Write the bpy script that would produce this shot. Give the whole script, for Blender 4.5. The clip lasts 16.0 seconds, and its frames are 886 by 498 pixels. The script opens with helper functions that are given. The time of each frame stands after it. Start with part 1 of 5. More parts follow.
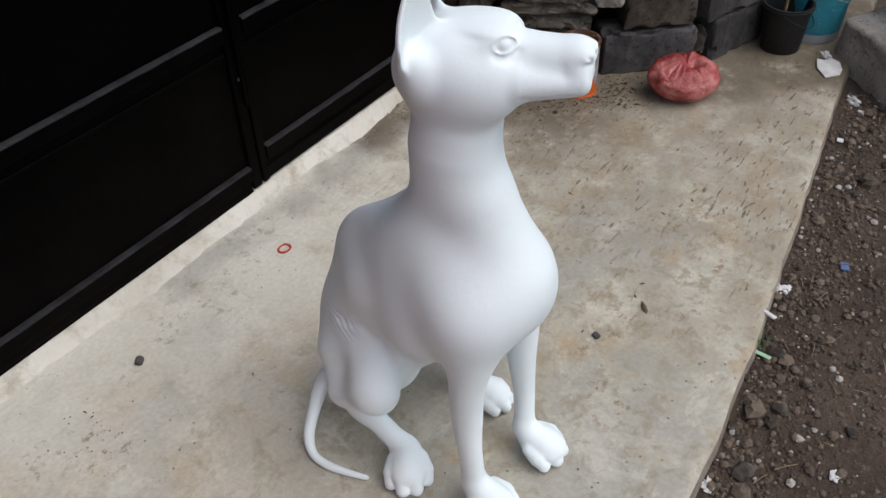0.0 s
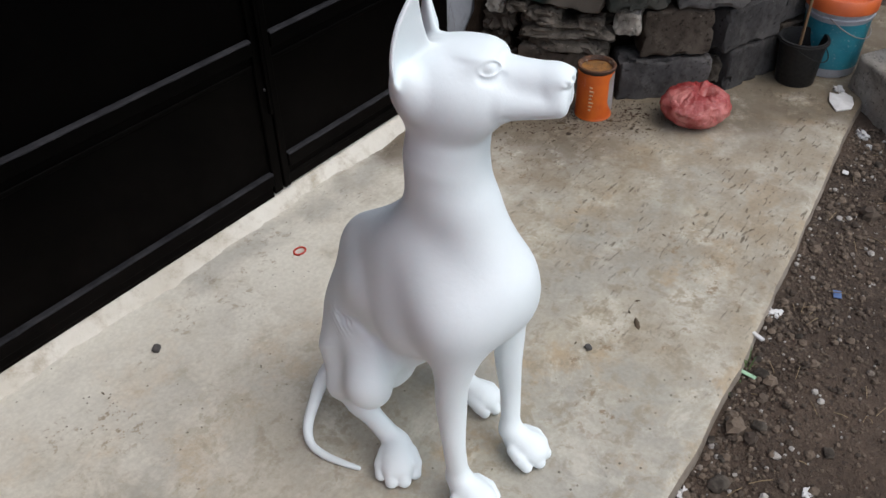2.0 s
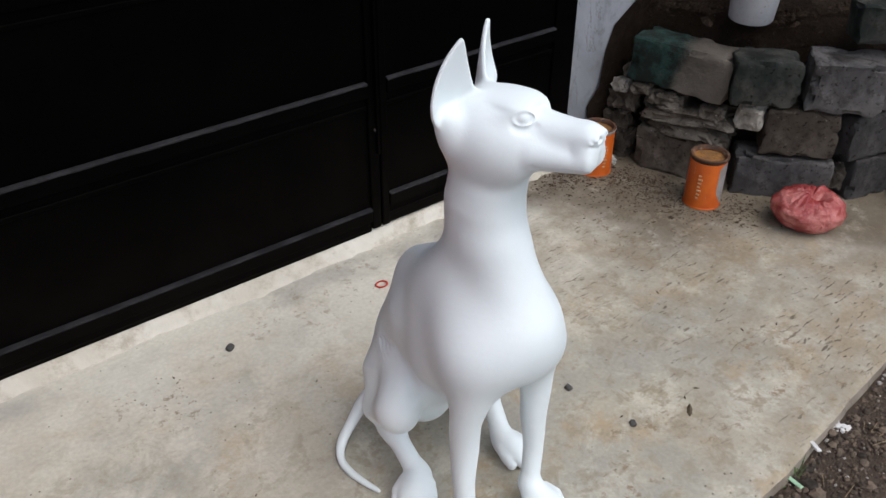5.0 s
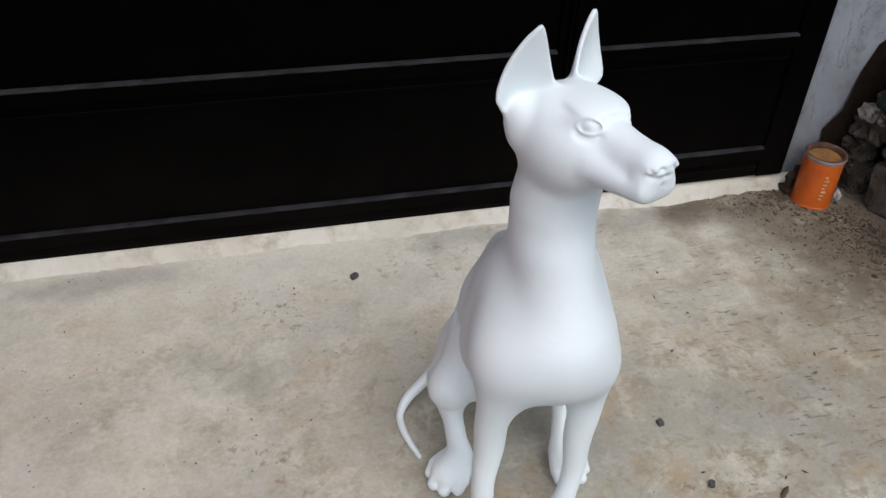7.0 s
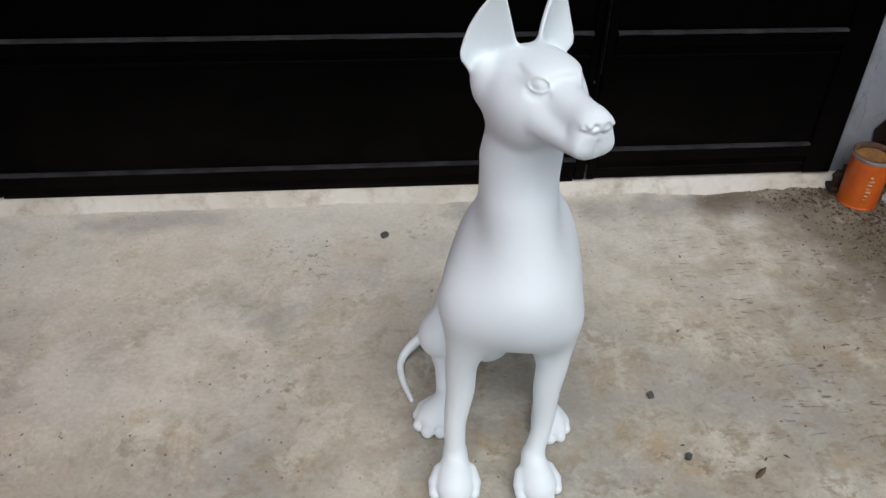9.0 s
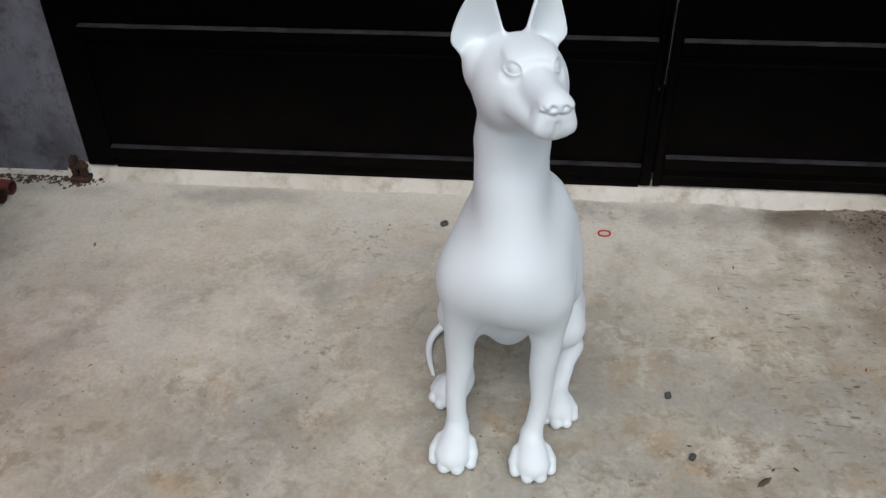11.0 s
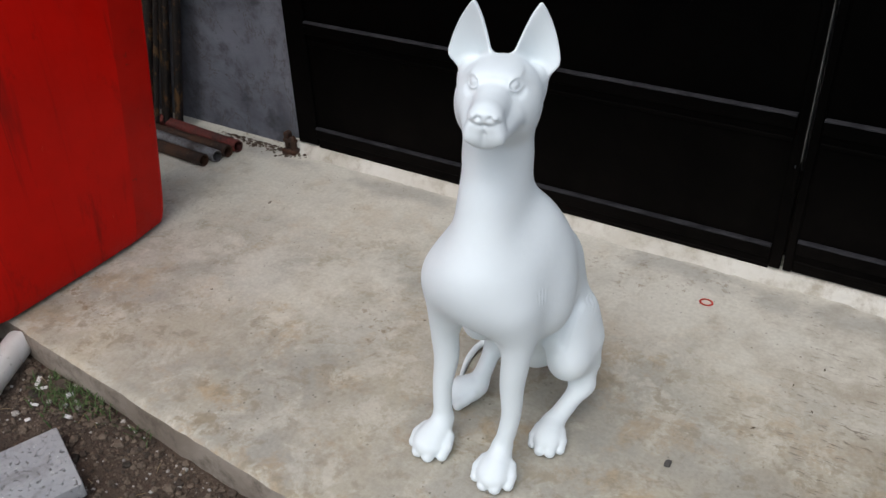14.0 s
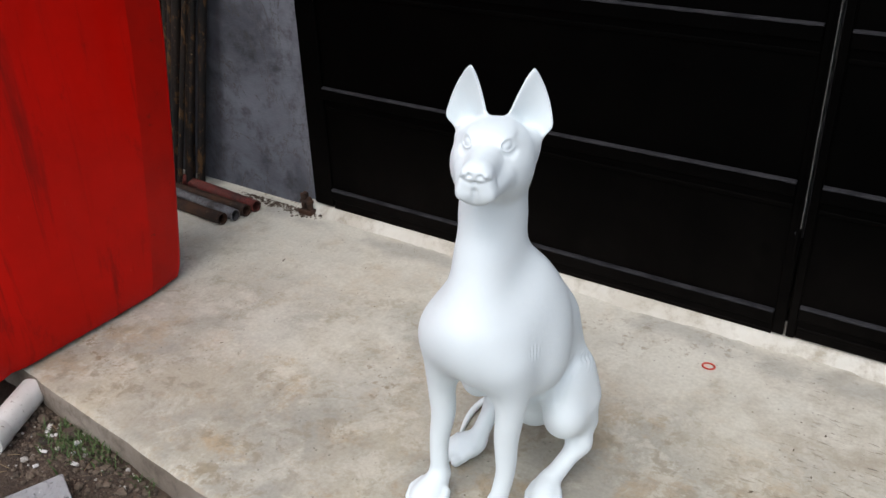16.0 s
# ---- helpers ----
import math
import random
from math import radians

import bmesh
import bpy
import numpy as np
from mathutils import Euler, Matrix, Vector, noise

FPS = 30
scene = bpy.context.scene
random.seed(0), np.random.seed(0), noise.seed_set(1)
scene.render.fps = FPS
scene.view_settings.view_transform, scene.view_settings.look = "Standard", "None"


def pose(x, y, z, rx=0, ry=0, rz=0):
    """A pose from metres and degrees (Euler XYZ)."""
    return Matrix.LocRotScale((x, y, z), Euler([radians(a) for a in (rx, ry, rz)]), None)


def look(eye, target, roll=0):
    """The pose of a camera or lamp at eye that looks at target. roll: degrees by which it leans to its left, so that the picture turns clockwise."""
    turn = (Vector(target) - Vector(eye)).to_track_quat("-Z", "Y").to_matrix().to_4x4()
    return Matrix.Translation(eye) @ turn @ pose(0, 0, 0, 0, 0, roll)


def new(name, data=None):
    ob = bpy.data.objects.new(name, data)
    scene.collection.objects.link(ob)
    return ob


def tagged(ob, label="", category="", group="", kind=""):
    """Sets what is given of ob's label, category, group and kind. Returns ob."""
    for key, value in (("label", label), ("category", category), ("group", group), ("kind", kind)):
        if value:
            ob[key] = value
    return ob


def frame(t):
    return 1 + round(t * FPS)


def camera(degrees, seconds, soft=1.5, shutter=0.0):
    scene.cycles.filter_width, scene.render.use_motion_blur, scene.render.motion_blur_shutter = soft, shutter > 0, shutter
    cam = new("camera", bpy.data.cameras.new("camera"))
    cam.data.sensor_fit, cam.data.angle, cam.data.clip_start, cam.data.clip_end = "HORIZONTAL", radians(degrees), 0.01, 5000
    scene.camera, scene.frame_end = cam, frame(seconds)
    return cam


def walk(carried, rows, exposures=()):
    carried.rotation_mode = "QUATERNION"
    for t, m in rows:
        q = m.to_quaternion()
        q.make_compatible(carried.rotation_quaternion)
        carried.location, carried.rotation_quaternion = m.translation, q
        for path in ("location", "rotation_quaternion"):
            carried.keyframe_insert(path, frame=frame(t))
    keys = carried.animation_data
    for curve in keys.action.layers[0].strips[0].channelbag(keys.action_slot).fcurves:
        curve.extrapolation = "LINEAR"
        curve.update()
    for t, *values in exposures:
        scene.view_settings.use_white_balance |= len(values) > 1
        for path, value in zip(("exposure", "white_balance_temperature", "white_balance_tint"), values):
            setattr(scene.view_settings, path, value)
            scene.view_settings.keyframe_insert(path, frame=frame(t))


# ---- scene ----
cam = camera(53.8, 16.0)
EXPOSURES = ((0, 0.32), (1.5, 0.38), (5, 0.40), (8, 0.17), (9, 0.14), (12, 0.08), (13, 0.11), (14.5, 0.27), (15.3, 0.27), (16, 0.50))
PATH = [
    (0, (-1.385, -1.669, 1.557), (-0.148, -0.773, 0.267), -2.5),
    (0.5, (-1.399, -1.692, 1.579), (-0.154, -0.763, 0.319), -3.3),
    (1, (-1.436, -1.66, 1.603), (-0.21, -0.706, 0.344), -6.5),
    (1.5, (-1.43, -1.651, 1.627), (-0.159, -0.772, 0.358), -6.9),
    (2, (-1.419, -1.795, 1.613), (-0.209, -0.82, 0.355), -1.6),
    (2.5, (-1.432, -1.91, 1.613), (-0.343, -0.754, 0.397), -2.7),
    (3, (-1.426, -2.004, 1.636), (-0.359, -0.776, 0.474), -2.9),
    (3.5, (-1.471, -1.981, 1.625), (-0.361, -0.78, 0.473), -4.6),
    (4, (-1.523, -1.951, 1.616), (-0.346, -0.789, 0.491), -4.5),
    (4.5, (-1.477, -1.977, 1.602), (-0.322, -0.778, 0.494), -2.9),
    (5, (-1.341, -2.034, 1.604), (-0.305, -0.738, 0.487), 0.5),
    (5.2, (-1.289, -2.079, 1.622), (-0.452, -0.655, 0.494), 1.5),
    (7.3, (-0.913, -2.141, 1.621), (-0.5, -0.636, 0.37), 2.2),
    (7.5, (-0.898, -2.153, 1.622), (-0.515, -0.655, 0.353), 1.2),
    (8, (-0.853, -2.194, 1.634), (-0.505, -0.695, 0.357), 0.8),
    (8.5, (-0.81, -2.265, 1.628), (-0.51, -0.73, 0.382), 1.8),
    (9, (-0.718, -2.324, 1.638), (-0.525, -0.769, 0.395), 2.2),
    (9.2, (-0.659, -2.347, 1.639), (-0.548, -0.778, 0.403), 2.6),
    (11.3, (-0.298, -2.477, 1.645), (-0.566, -0.899, 0.446), -1.6),
    (11.5, (-0.208, -2.466, 1.616), (-0.569, -0.895, 0.432), -1.7),
    (12, (-0.024, -2.403, 1.616), (-0.618, -0.885, 0.459), -1.5),
    (12.5, (0.07, -2.364, 1.611), (-0.675, -0.886, 0.487), -2.5),
    (13, (0.11, -2.358, 1.622), (-0.644, -0.894, 0.487), -2.7),
    (13.5, (0.238, -2.403, 1.618), (-0.626, -0.987, 0.502), -1.8),
    (14, (0.366, -2.431, 1.614), (-0.549, -1.024, 0.525), -2.2),
    (14.5, (0.385, -2.459, 1.636), (-0.571, -1.067, 0.564), -4.7),
    (15, (0.362, -2.483, 1.639), (-0.527, -1.033, 0.587), -5.0),
    (15.5, (0.375, -2.495, 1.623), (-0.497, -1.003, 0.616), -2.8),
    (16, (0.456, -2.449, 1.616), (-0.55, -1.006, 0.664), -2.0),
]
walk(cam, [(t, look(eye, target, roll)) for t, eye, target, roll in PATH], EXPOSURES)

# ---- daylight: overcast sky, one very wide sun ----
world = bpy.data.worlds.new("overcast")
scene.world = world
world.use_nodes = True
wn, wl = world.node_tree.nodes, world.node_tree.links
sky = wn.new("ShaderNodeTexSky")
sky.sky_type = 'NISHITA'
sky.sun_disc = False
sky.sun_elevation, sky.sun_rotation = radians(60), radians(172)
sky.air_density, sky.dust_density = 1.0, 3.0
grey = wn.new("ShaderNodeHueSaturation")
grey.inputs["Saturation"].default_value = 0.62
wl.new(sky.outputs[0], grey.inputs["Color"])
wl.new(grey.outputs[0], wn["Background"].inputs["Color"])
wn["Background"].inputs["Strength"].default_value = 0.150

sun = new("sun", bpy.data.lights.new("sun", 'SUN'))
sun.data.energy, sun.data.angle, sun.data.color = 0.70, radians(60), (1.0, 0.995, 0.985)
sun.matrix_world = look((0.35, -2.9, 4.4), (0, 0, 0))


# ---- materials ----
class Mat:
    """A node material with a few shorthands."""

    def __init__(self, name, rough=0.7, metal=0.0):
        self.m = bpy.data.materials.new(name)
        self.m.use_nodes = True
        self.n, self.l = self.m.node_tree.nodes, self.m.node_tree.links
        self.b = self.n["Principled BSDF"]
        self.b.inputs["Roughness"].default_value = rough
        self.b.inputs["Metallic"].default_value = metal
        self.co = self.n.new("ShaderNodeTexCoord").outputs["Object"]
        self.height = None

    def link(self, a, b):
        self.l.new(a, b)

    def mapped(self, scale=(1, 1, 1), turn=0.0, shift=(0, 0, 0)):
        q = self.n.new("ShaderNodeMapping")
        q.inputs["Scale"].default_value = scale
        q.inputs["Location"].default_value = shift
        q.inputs["Rotation"].default_value = (0, 0, radians(turn))
        self.link(self.co, q.inputs[0])
        return q.outputs[0]

    def noise(self, scale, detail=4.0, rough=0.55, vec=None, warp=0.0):
        q = self.n.new("ShaderNodeTexNoise")
        q.inputs["Scale"].default_value, q.inputs["Detail"].default_value = scale, detail
        q.inputs["Roughness"].default_value, q.inputs["Distortion"].default_value = rough, warp
        self.link(vec if vec is not None else self.co, q.inputs["Vector"])
        return q.outputs["Fac"]

    def cells(self, scale, vec=None, feature='F1'):
        q = self.n.new("ShaderNodeTexVoronoi")
        q.feature = feature
        q.inputs["Scale"].default_value = scale
        self.link(vec if vec is not None else self.co, q.inputs["Vector"])
        return q.outputs["Distance"]

    def step(self, fac, lo, hi, a=0.0, b=1.0):
        q = self.n.new("ShaderNodeMapRange")
        q.interpolation_type = 'SMOOTHSTEP'
        for key, v in zip(("From Min", "From Max", "To Min", "To Max"), (lo, hi, a, b)):
            q.inputs[key].default_value = v
        self.link(fac, q.inputs["Value"])
        return q.outputs[0]

    def math(self, op, a, b):
        q = self.n.new("ShaderNodeMath")
        q.operation = op
        for i, v in enumerate((a, b)):
            if isinstance(v, (int, float)):
                q.inputs[i].default_value = v
            else:
                self.link(v, q.inputs[i])
        return q.outputs[0]

    def mix(self, fac, a, b):
        q = self.n.new("ShaderNodeMix")
        q.data_type = 'RGBA'
        for key, v in ((0, fac), (6, a), (7, b)):
            if isinstance(v, (int, float)):
                q.inputs[key].default_value = v
            elif isinstance(v, tuple):
                q.inputs[key].default_value = (*v, 1)
            else:
                self.link(v, q.inputs[key])
        return q.outputs[2]

    def axis(self, i):
        q = self.n.new("ShaderNodeSeparateXYZ")
        self.link(self.co, q.inputs[0])
        return q.outputs[i]

    def chance(self):
        return self.n.new("ShaderNodeObjectInfo").outputs["Random"]

    def islands(self):
        return self.n.new("ShaderNodeNewGeometry").outputs["Random Per Island"]

    def done(self, colour, rough=None, bumps=()):
        if isinstance(colour, tuple):
            self.b.inputs["Base Color"].default_value = (*colour, 1)
        else:
            self.link(colour, self.b.inputs["Base Color"])
        if rough is not None:
            self.link(rough, self.b.inputs["Roughness"])
        last = None
        for fac, depth in bumps:
            q = self.n.new("ShaderNodeBump")
            q.inputs["Distance"].default_value = depth
            self.link(fac, q.inputs["Height"])
            if last is not None:
                self.link(last, q.inputs["Normal"])
            last = q.outputs[0]
        if last is not None:
            self.link(last, self.b.inputs["Normal"])
        return self.m


def concrete_slab():
    k = Mat("slab concrete", 0.85)
    big = k.noise(1.7, 5, 0.6)
    mid = k.noise(7.0, 5, 0.6, warp=0.4)
    small = k.noise(22, 4, 0.6, warp=0.5)
    fine = k.noise(80, 4, 0.6)
    col = k.mix(k.step(big, 0.36, 0.64), (0.345, 0.328, 0.280), (0.430, 0.385, 0.292))
    col = k.mix(k.step(mid, 0.48, 0.68, 0, 0.8), col, (0.52, 0.49, 0.415))
    col = k.mix(k.step(small, 0.55, 0.75, 0, 0.45), col, (0.27, 0.245, 0.195))
    col = k.mix(k.step(k.noise(64, 5, 0.7), 0.52, 0.72, 0, 0.28), col, (0.24, 0.205, 0.15))
    col = k.mix(k.step(k.noise(3.9, 6, 0.75, k.mapped(shift=(3, 7, 0))), 0.50, 0.63, 0, 0.78), col, (0.375, 0.280, 0.165))
    col = k.mix(k.step(k.noise(5.3, 6, 0.75, k.mapped(shift=(12, 1, 0)), 0.5), 0.50, 0.64, 0, 0.72), col, (0.56, 0.53, 0.45))
    col = k.mix(k.step(k.noise(3.2, 5, 0.65, k.mapped(shift=(9, 2, 0))), 0.50, 0.66, 0, 0.55), col, (0.27, 0.268, 0.235))
    mott = k.math('MULTIPLY', k.step(k.noise(15, 6, 0.72, k.mapped(shift=(4, 9, 0)), 0.3), 0.50, 0.62), k.step(k.noise(1.9, 4, 0.6, k.mapped(shift=(8, 3, 0))), 0.30, 0.54))
    col = k.mix(k.math('MULTIPLY', mott, 0.75), col, (0.255, 0.212, 0.138))
    film = k.math('MULTIPLY', k.step(k.math('ADD', k.axis(1), k.step(k.noise(1.4, 4), 0, 1, -0.3, 0.3)), -0.88, -0.42, 1, 0), k.step(k.noise(2.7, 6, 0.65, k.mapped(shift=(1, 8, 0))), 0.32, 0.58))
    col = k.mix(k.math('MULTIPLY', film, 0.36), col, (0.268, 0.258, 0.230))
    # cement dust paler towards the gate
    pale = k.math('MULTIPLY', k.step(k.math('ADD', k.axis(1), k.step(k.noise(1.3, 4), 0, 1, -0.4, 0.4)), -0.85, -0.05), k.step(k.noise(3.7, 6, 0.65), 0.22, 0.50))
    west = k.step(k.math('ADD', k.axis(0), k.step(k.noise(1.1, 4), 0, 1, -0.4, 0.4)), -1.2, -0.3, 0.75, 0.0)
    west = k.math('MULTIPLY', west, k.step(k.axis(1), -1.15, -0.70))
    pale = k.math('MAXIMUM', pale, k.math('MULTIPLY', west, k.step(k.noise(4.6, 6, 0.7, k.mapped(shift=(7, 7, 0))), 0.34, 0.62)))
    col = k.mix(k.math('MULTIPLY', pale, 0.85), col, (0.585, 0.570, 0.505))
    # browner and more trodden towards the east end
    dirt = k.math('MULTIPLY', k.step(k.math('ADD', k.axis(0), k.step(k.noise(1.6, 4), 0, 1, -0.5, 0.5)), -0.15, 0.75), k.step(k.noise(6.2, 6, 0.7), 0.34, 0.66))
    col = k.mix(k.math('MULTIPLY', dirt, 0.72), col, (0.24, 0.192, 0.13))
    # short dark scuffs in patches
    east = k.step(k.axis(0), -0.25, 0.7, 0.06, 1.0)
    patch = k.math('MULTIPLY', k.step(k.noise(3.1, 4, 0.6, k.mapped(shift=(6, 3, 0))), 0.41, 0.56), east)
    a = k.step(k.noise(1.0, 4, 0.6, k.mapped((17, 62, 1), 28), 0.5), 0.595, 0.68)
    b = k.step(k.noise(1.0, 4, 0.6, k.mapped((17, 70, 1), -8, (4, 1, 0)), 0.5), 0.595, 0.68)
    marks = k.math('MULTIPLY', k.math('MAXIMUM', a, b), patch)
    col = k.mix(k.math('MULTIPLY', marks, 0.85), col, (0.10, 0.078, 0.052))
    # pits and specks
    pit = k.step(k.cells(34, k.mapped(shift=(1, 1, 0))), 0.05, 0.12, 1.0, 0.0)
    pit = k.math('MULTIPLY', pit, k.step(k.noise(2.6, 3), 0.40, 0.56))
    col = k.mix(k.math('MULTIPLY', pit, 0.65), col, (0.13, 0.105, 0.075))
    # brown spatter in two worn spots by the west half
    spat = k.math('MULTIPLY', k.step(k.noise(26, 5, 0.75), 0.54, 0.62), k.step(k.noise(1.9, 3, 0.5, k.mapped(shift=(2.3, 4.1, 0))), 0.56, 0.68))
    col = k.mix(k.math('MULTIPLY', spat, 0.8), col, (0.20, 0.145, 0.085))
    q = k.n.new("ShaderNodeMix")
    q.data_type, q.blend_type = 'RGBA', 'MULTIPLY'
    q.inputs[0].default_value = 1.0
    k.link(col, q.inputs[6])
    k.link(k.mix(k.step(fine, 0.3, 0.7), (0.985, 0.985, 0.975), (1.125, 1.13, 1.125)), q.inputs[7])
    # damp dirt gathered along the foot of the threshold, and by the block wall
    y = k.math('ADD', k.axis(1), k.step(k.noise(2.5, 4), 0, 1, -0.09, 0.09))
    band = k.math('MULTIPLY', k.step(y, -0.17, -0.09), k.step(y, -0.06, 0.0, 1, 0))
    line = k.math('MULTIPLY', band, k.step(k.noise(2.1, 4, 0.6, k.mapped(shift=(5, 5, 0))), 0.40, 0.55))
    col = k.mix(k.math('MULTIPLY', line, 0.42), q.outputs[2], (0.17, 0.165, 0.155))
    mud = k.math('MULTIPLY', k.step(k.axis(0), 0.45, 0.88), k.step(k.noise(9, 6, 0.75), 0.26, 0.52))
    mud = k.math('MULTIPLY', mud, k.step(k.axis(1), -0.95, -0.45, 0.0, 1.0))
    near = k.math('ADD', k.math('MULTIPLY', k.axis(0), 0.755), k.math('MULTIPLY', k.axis(1), 0.656))
    foot = k.math('MULTIPLY', k.step(k.math('ADD', near, k.step(k.noise(3.3, 4), 0, 1, -0.16, 0.16)), 0.18, 0.42), k.step(k.noise(8, 6, 0.75, k.mapped(shift=(3, 3, 0))), 0.24, 0.50))
    mud = k.math('MAXIMUM', mud, k.math('MULTIPLY', foot, 0.9))
    col = k.mix(k.math('MULTIPLY', mud, 0.88), col, (0.090, 0.066, 0.040))
    return k.done(col, k.step(mid, 0.3, 0.7, 0.72, 0.95),
                  ((mid, 0.0012), (fine, 0.0003), (marks, -0.0015), (pit, -0.003)))


def plaster(name, light, dark, low, cracks=0.6):
    k = Mat(name, 0.9)
    a, b, f = k.noise(2.2, 6, 0.62, warp=0.5), k.noise(11, 6, 0.7), k.noise(70, 3)
    col = k.mix(k.step(a, 0.36, 0.66), light, dark)
    col = k.mix(k.step(b, 0.46, 0.72, 0, 0.75), col, low)
    crack = k.step(k.noise(3.0, 7, 0.7, k.mapped((1, 1, 0.45), shift=(2, 0, 5)), 0.9), 0.492, 0.5)
    crack = k.math('MULTIPLY', crack, k.step(k.noise(3.0, 7, 0.7, k.mapped((1, 1, 0.45), shift=(2, 0, 5)), 0.9), 0.5, 0.508, 1, 0))
    col = k.mix(k.math('MULTIPLY', crack, cracks), col, (0.07, 0.065, 0.06))
    return k.done(col, None, ((a, 0.012), (b, 0.005), (f, 0.0012)))


def block_concrete(name, a, b, moss):
    k = Mat(name, 0.92)
    n1, n2, n3 = k.noise(5, 6, 0.65, warp=0.3), k.noise(24, 5, 0.7), k.noise(120, 3)
    col = k.mix(k.step(n1, 0.35, 0.68), a, b)
    col = k.mix(k.step(n2, 0.52, 0.74, 0, 0.7), col, moss)
    q = k.n.new("ShaderNodeMix")
    q.data_type, q.blend_type = 'RGBA', 'MULTIPLY'
    q.inputs[0].default_value = 1.0
    k.link(col, q.inputs[6])
    k.link(k.step(k.chance(), 0, 1, 0.72, 1.18), q.inputs[7])
    stain = k.step(k.noise(3.4, 6, 0.7, k.mapped(shift=(3, 8, 2)), 0.6), 0.50, 0.66, 0, 0.75)
    pit = k.step(k.noise(70, 4, 0.7), 0.58, 0.68)
    pale = k.step(k.noise(42, 5, 0.75, k.mapped(shift=(5, 2, 1))), 0.62, 0.72, 0, 0.7)
    col = k.mix(k.math('MULTIPLY', pit, 0.7), q.outputs[2], tuple(c * 0.4 for c in moss))
    col = k.mix(stain, col, tuple(c * 0.55 for c in moss))
    col = k.mix(pale, col, tuple(min(1, c * 2.0) for c in b))
    return k.done(col, None, ((n1, 0.008), (n2, 0.004), (n3, 0.0015), (pit, -0.003)))


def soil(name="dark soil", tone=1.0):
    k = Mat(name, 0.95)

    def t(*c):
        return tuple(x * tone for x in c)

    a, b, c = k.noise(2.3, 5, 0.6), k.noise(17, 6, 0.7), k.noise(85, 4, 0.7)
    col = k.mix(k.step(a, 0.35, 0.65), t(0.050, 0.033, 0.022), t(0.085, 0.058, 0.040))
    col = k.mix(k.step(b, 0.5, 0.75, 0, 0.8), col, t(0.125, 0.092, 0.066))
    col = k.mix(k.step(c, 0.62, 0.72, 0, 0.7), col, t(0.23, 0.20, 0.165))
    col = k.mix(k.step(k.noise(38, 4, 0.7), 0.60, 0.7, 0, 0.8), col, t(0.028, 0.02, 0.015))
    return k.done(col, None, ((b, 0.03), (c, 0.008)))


def paint(name, colour, dark, rough=0.4, scale=3.0, wear=(0.5, 0.5, 0.5), amount=0.0, bump=0.001):
    k = Mat(name, rough)
    a, b = k.noise(scale, 5, 0.6), k.noise(scale * 9, 5, 0.7)
    col = k.mix(k.step(a, 0.3, 0.7), colour, dark)
    if amount:
        col = k.mix(k.step(b, 0.68 - amount * 0.2, 0.74 - amount * 0.1, 0, 0.9), col, wear)
    return k.done(col, k.step(b, 0.3, 0.7, rough * 0.85, min(1, rough * 1.2)), ((b, bump),))


def stones():
    k = Mat("loose stone", 0.9)
    n = k.noise(30, 5, 0.65)
    r = k.islands()
    col = k.mix(k.step(r, 0.1, 0.9), (0.10, 0.075, 0.055), (0.27, 0.235, 0.20))
    col = k.mix(k.step(n, 0.45, 0.7, 0, 0.6), col, (0.09, 0.075, 0.065))
    return k.done(col, None, ((n, 0.003),))


def rust(name="rusty steel", tone=1.0):
    k = Mat(name, 0.8, 0.25)
    a, b = k.noise(9, 6, 0.7), k.noise(45, 5, 0.7)
    col = k.mix(k.step(a, 0.38, 0.62), tuple(0.055 * tone * c for c in (1, 0.6, 0.44)), tuple(0.15 * tone * c for c in (1, 0.43, 0.2)))
    col = k.mix(k.step(b, 0.58, 0.7, 0, 0.8), col, tuple(0.26 * tone * c for c in (1, 0.73, 0.54)))
    return k.done(col, None, ((b, 0.002),))


def gate_paint():
    """Black enamel; floor reflection painted in as a brown dusty tint that thins upwards."""
    k = Mat("black gate paint", 0.5)
    a, b = k.noise(4, 5, 0.6), k.noise(36, 5, 0.7)
    col = k.mix(k.step(a, 0.3, 0.7), (0.0003, 0.0003, 0.0003), (0.0008, 0.0007, 0.0006))
    height = k.math('ADD', k.axis(2), k.step(k.noise(3.1, 5, 0.65), 0, 1, -0.25, 0.25))
    # floor's reflection put into the colour, strongest low down
    film = k.math('MULTIPLY', k.step(height, -0.05, 0.62, 1, 0), k.step(k.noise(6, 6, 0.7), 0.30, 0.66, 0.35, 1.0))
    col = k.mix(film, col, (0.0046, 0.0039, 0.0035))
    return k.done(col, k.step(b, 0.3, 0.7, 0.43, 0.6), ((b, 0.001),))


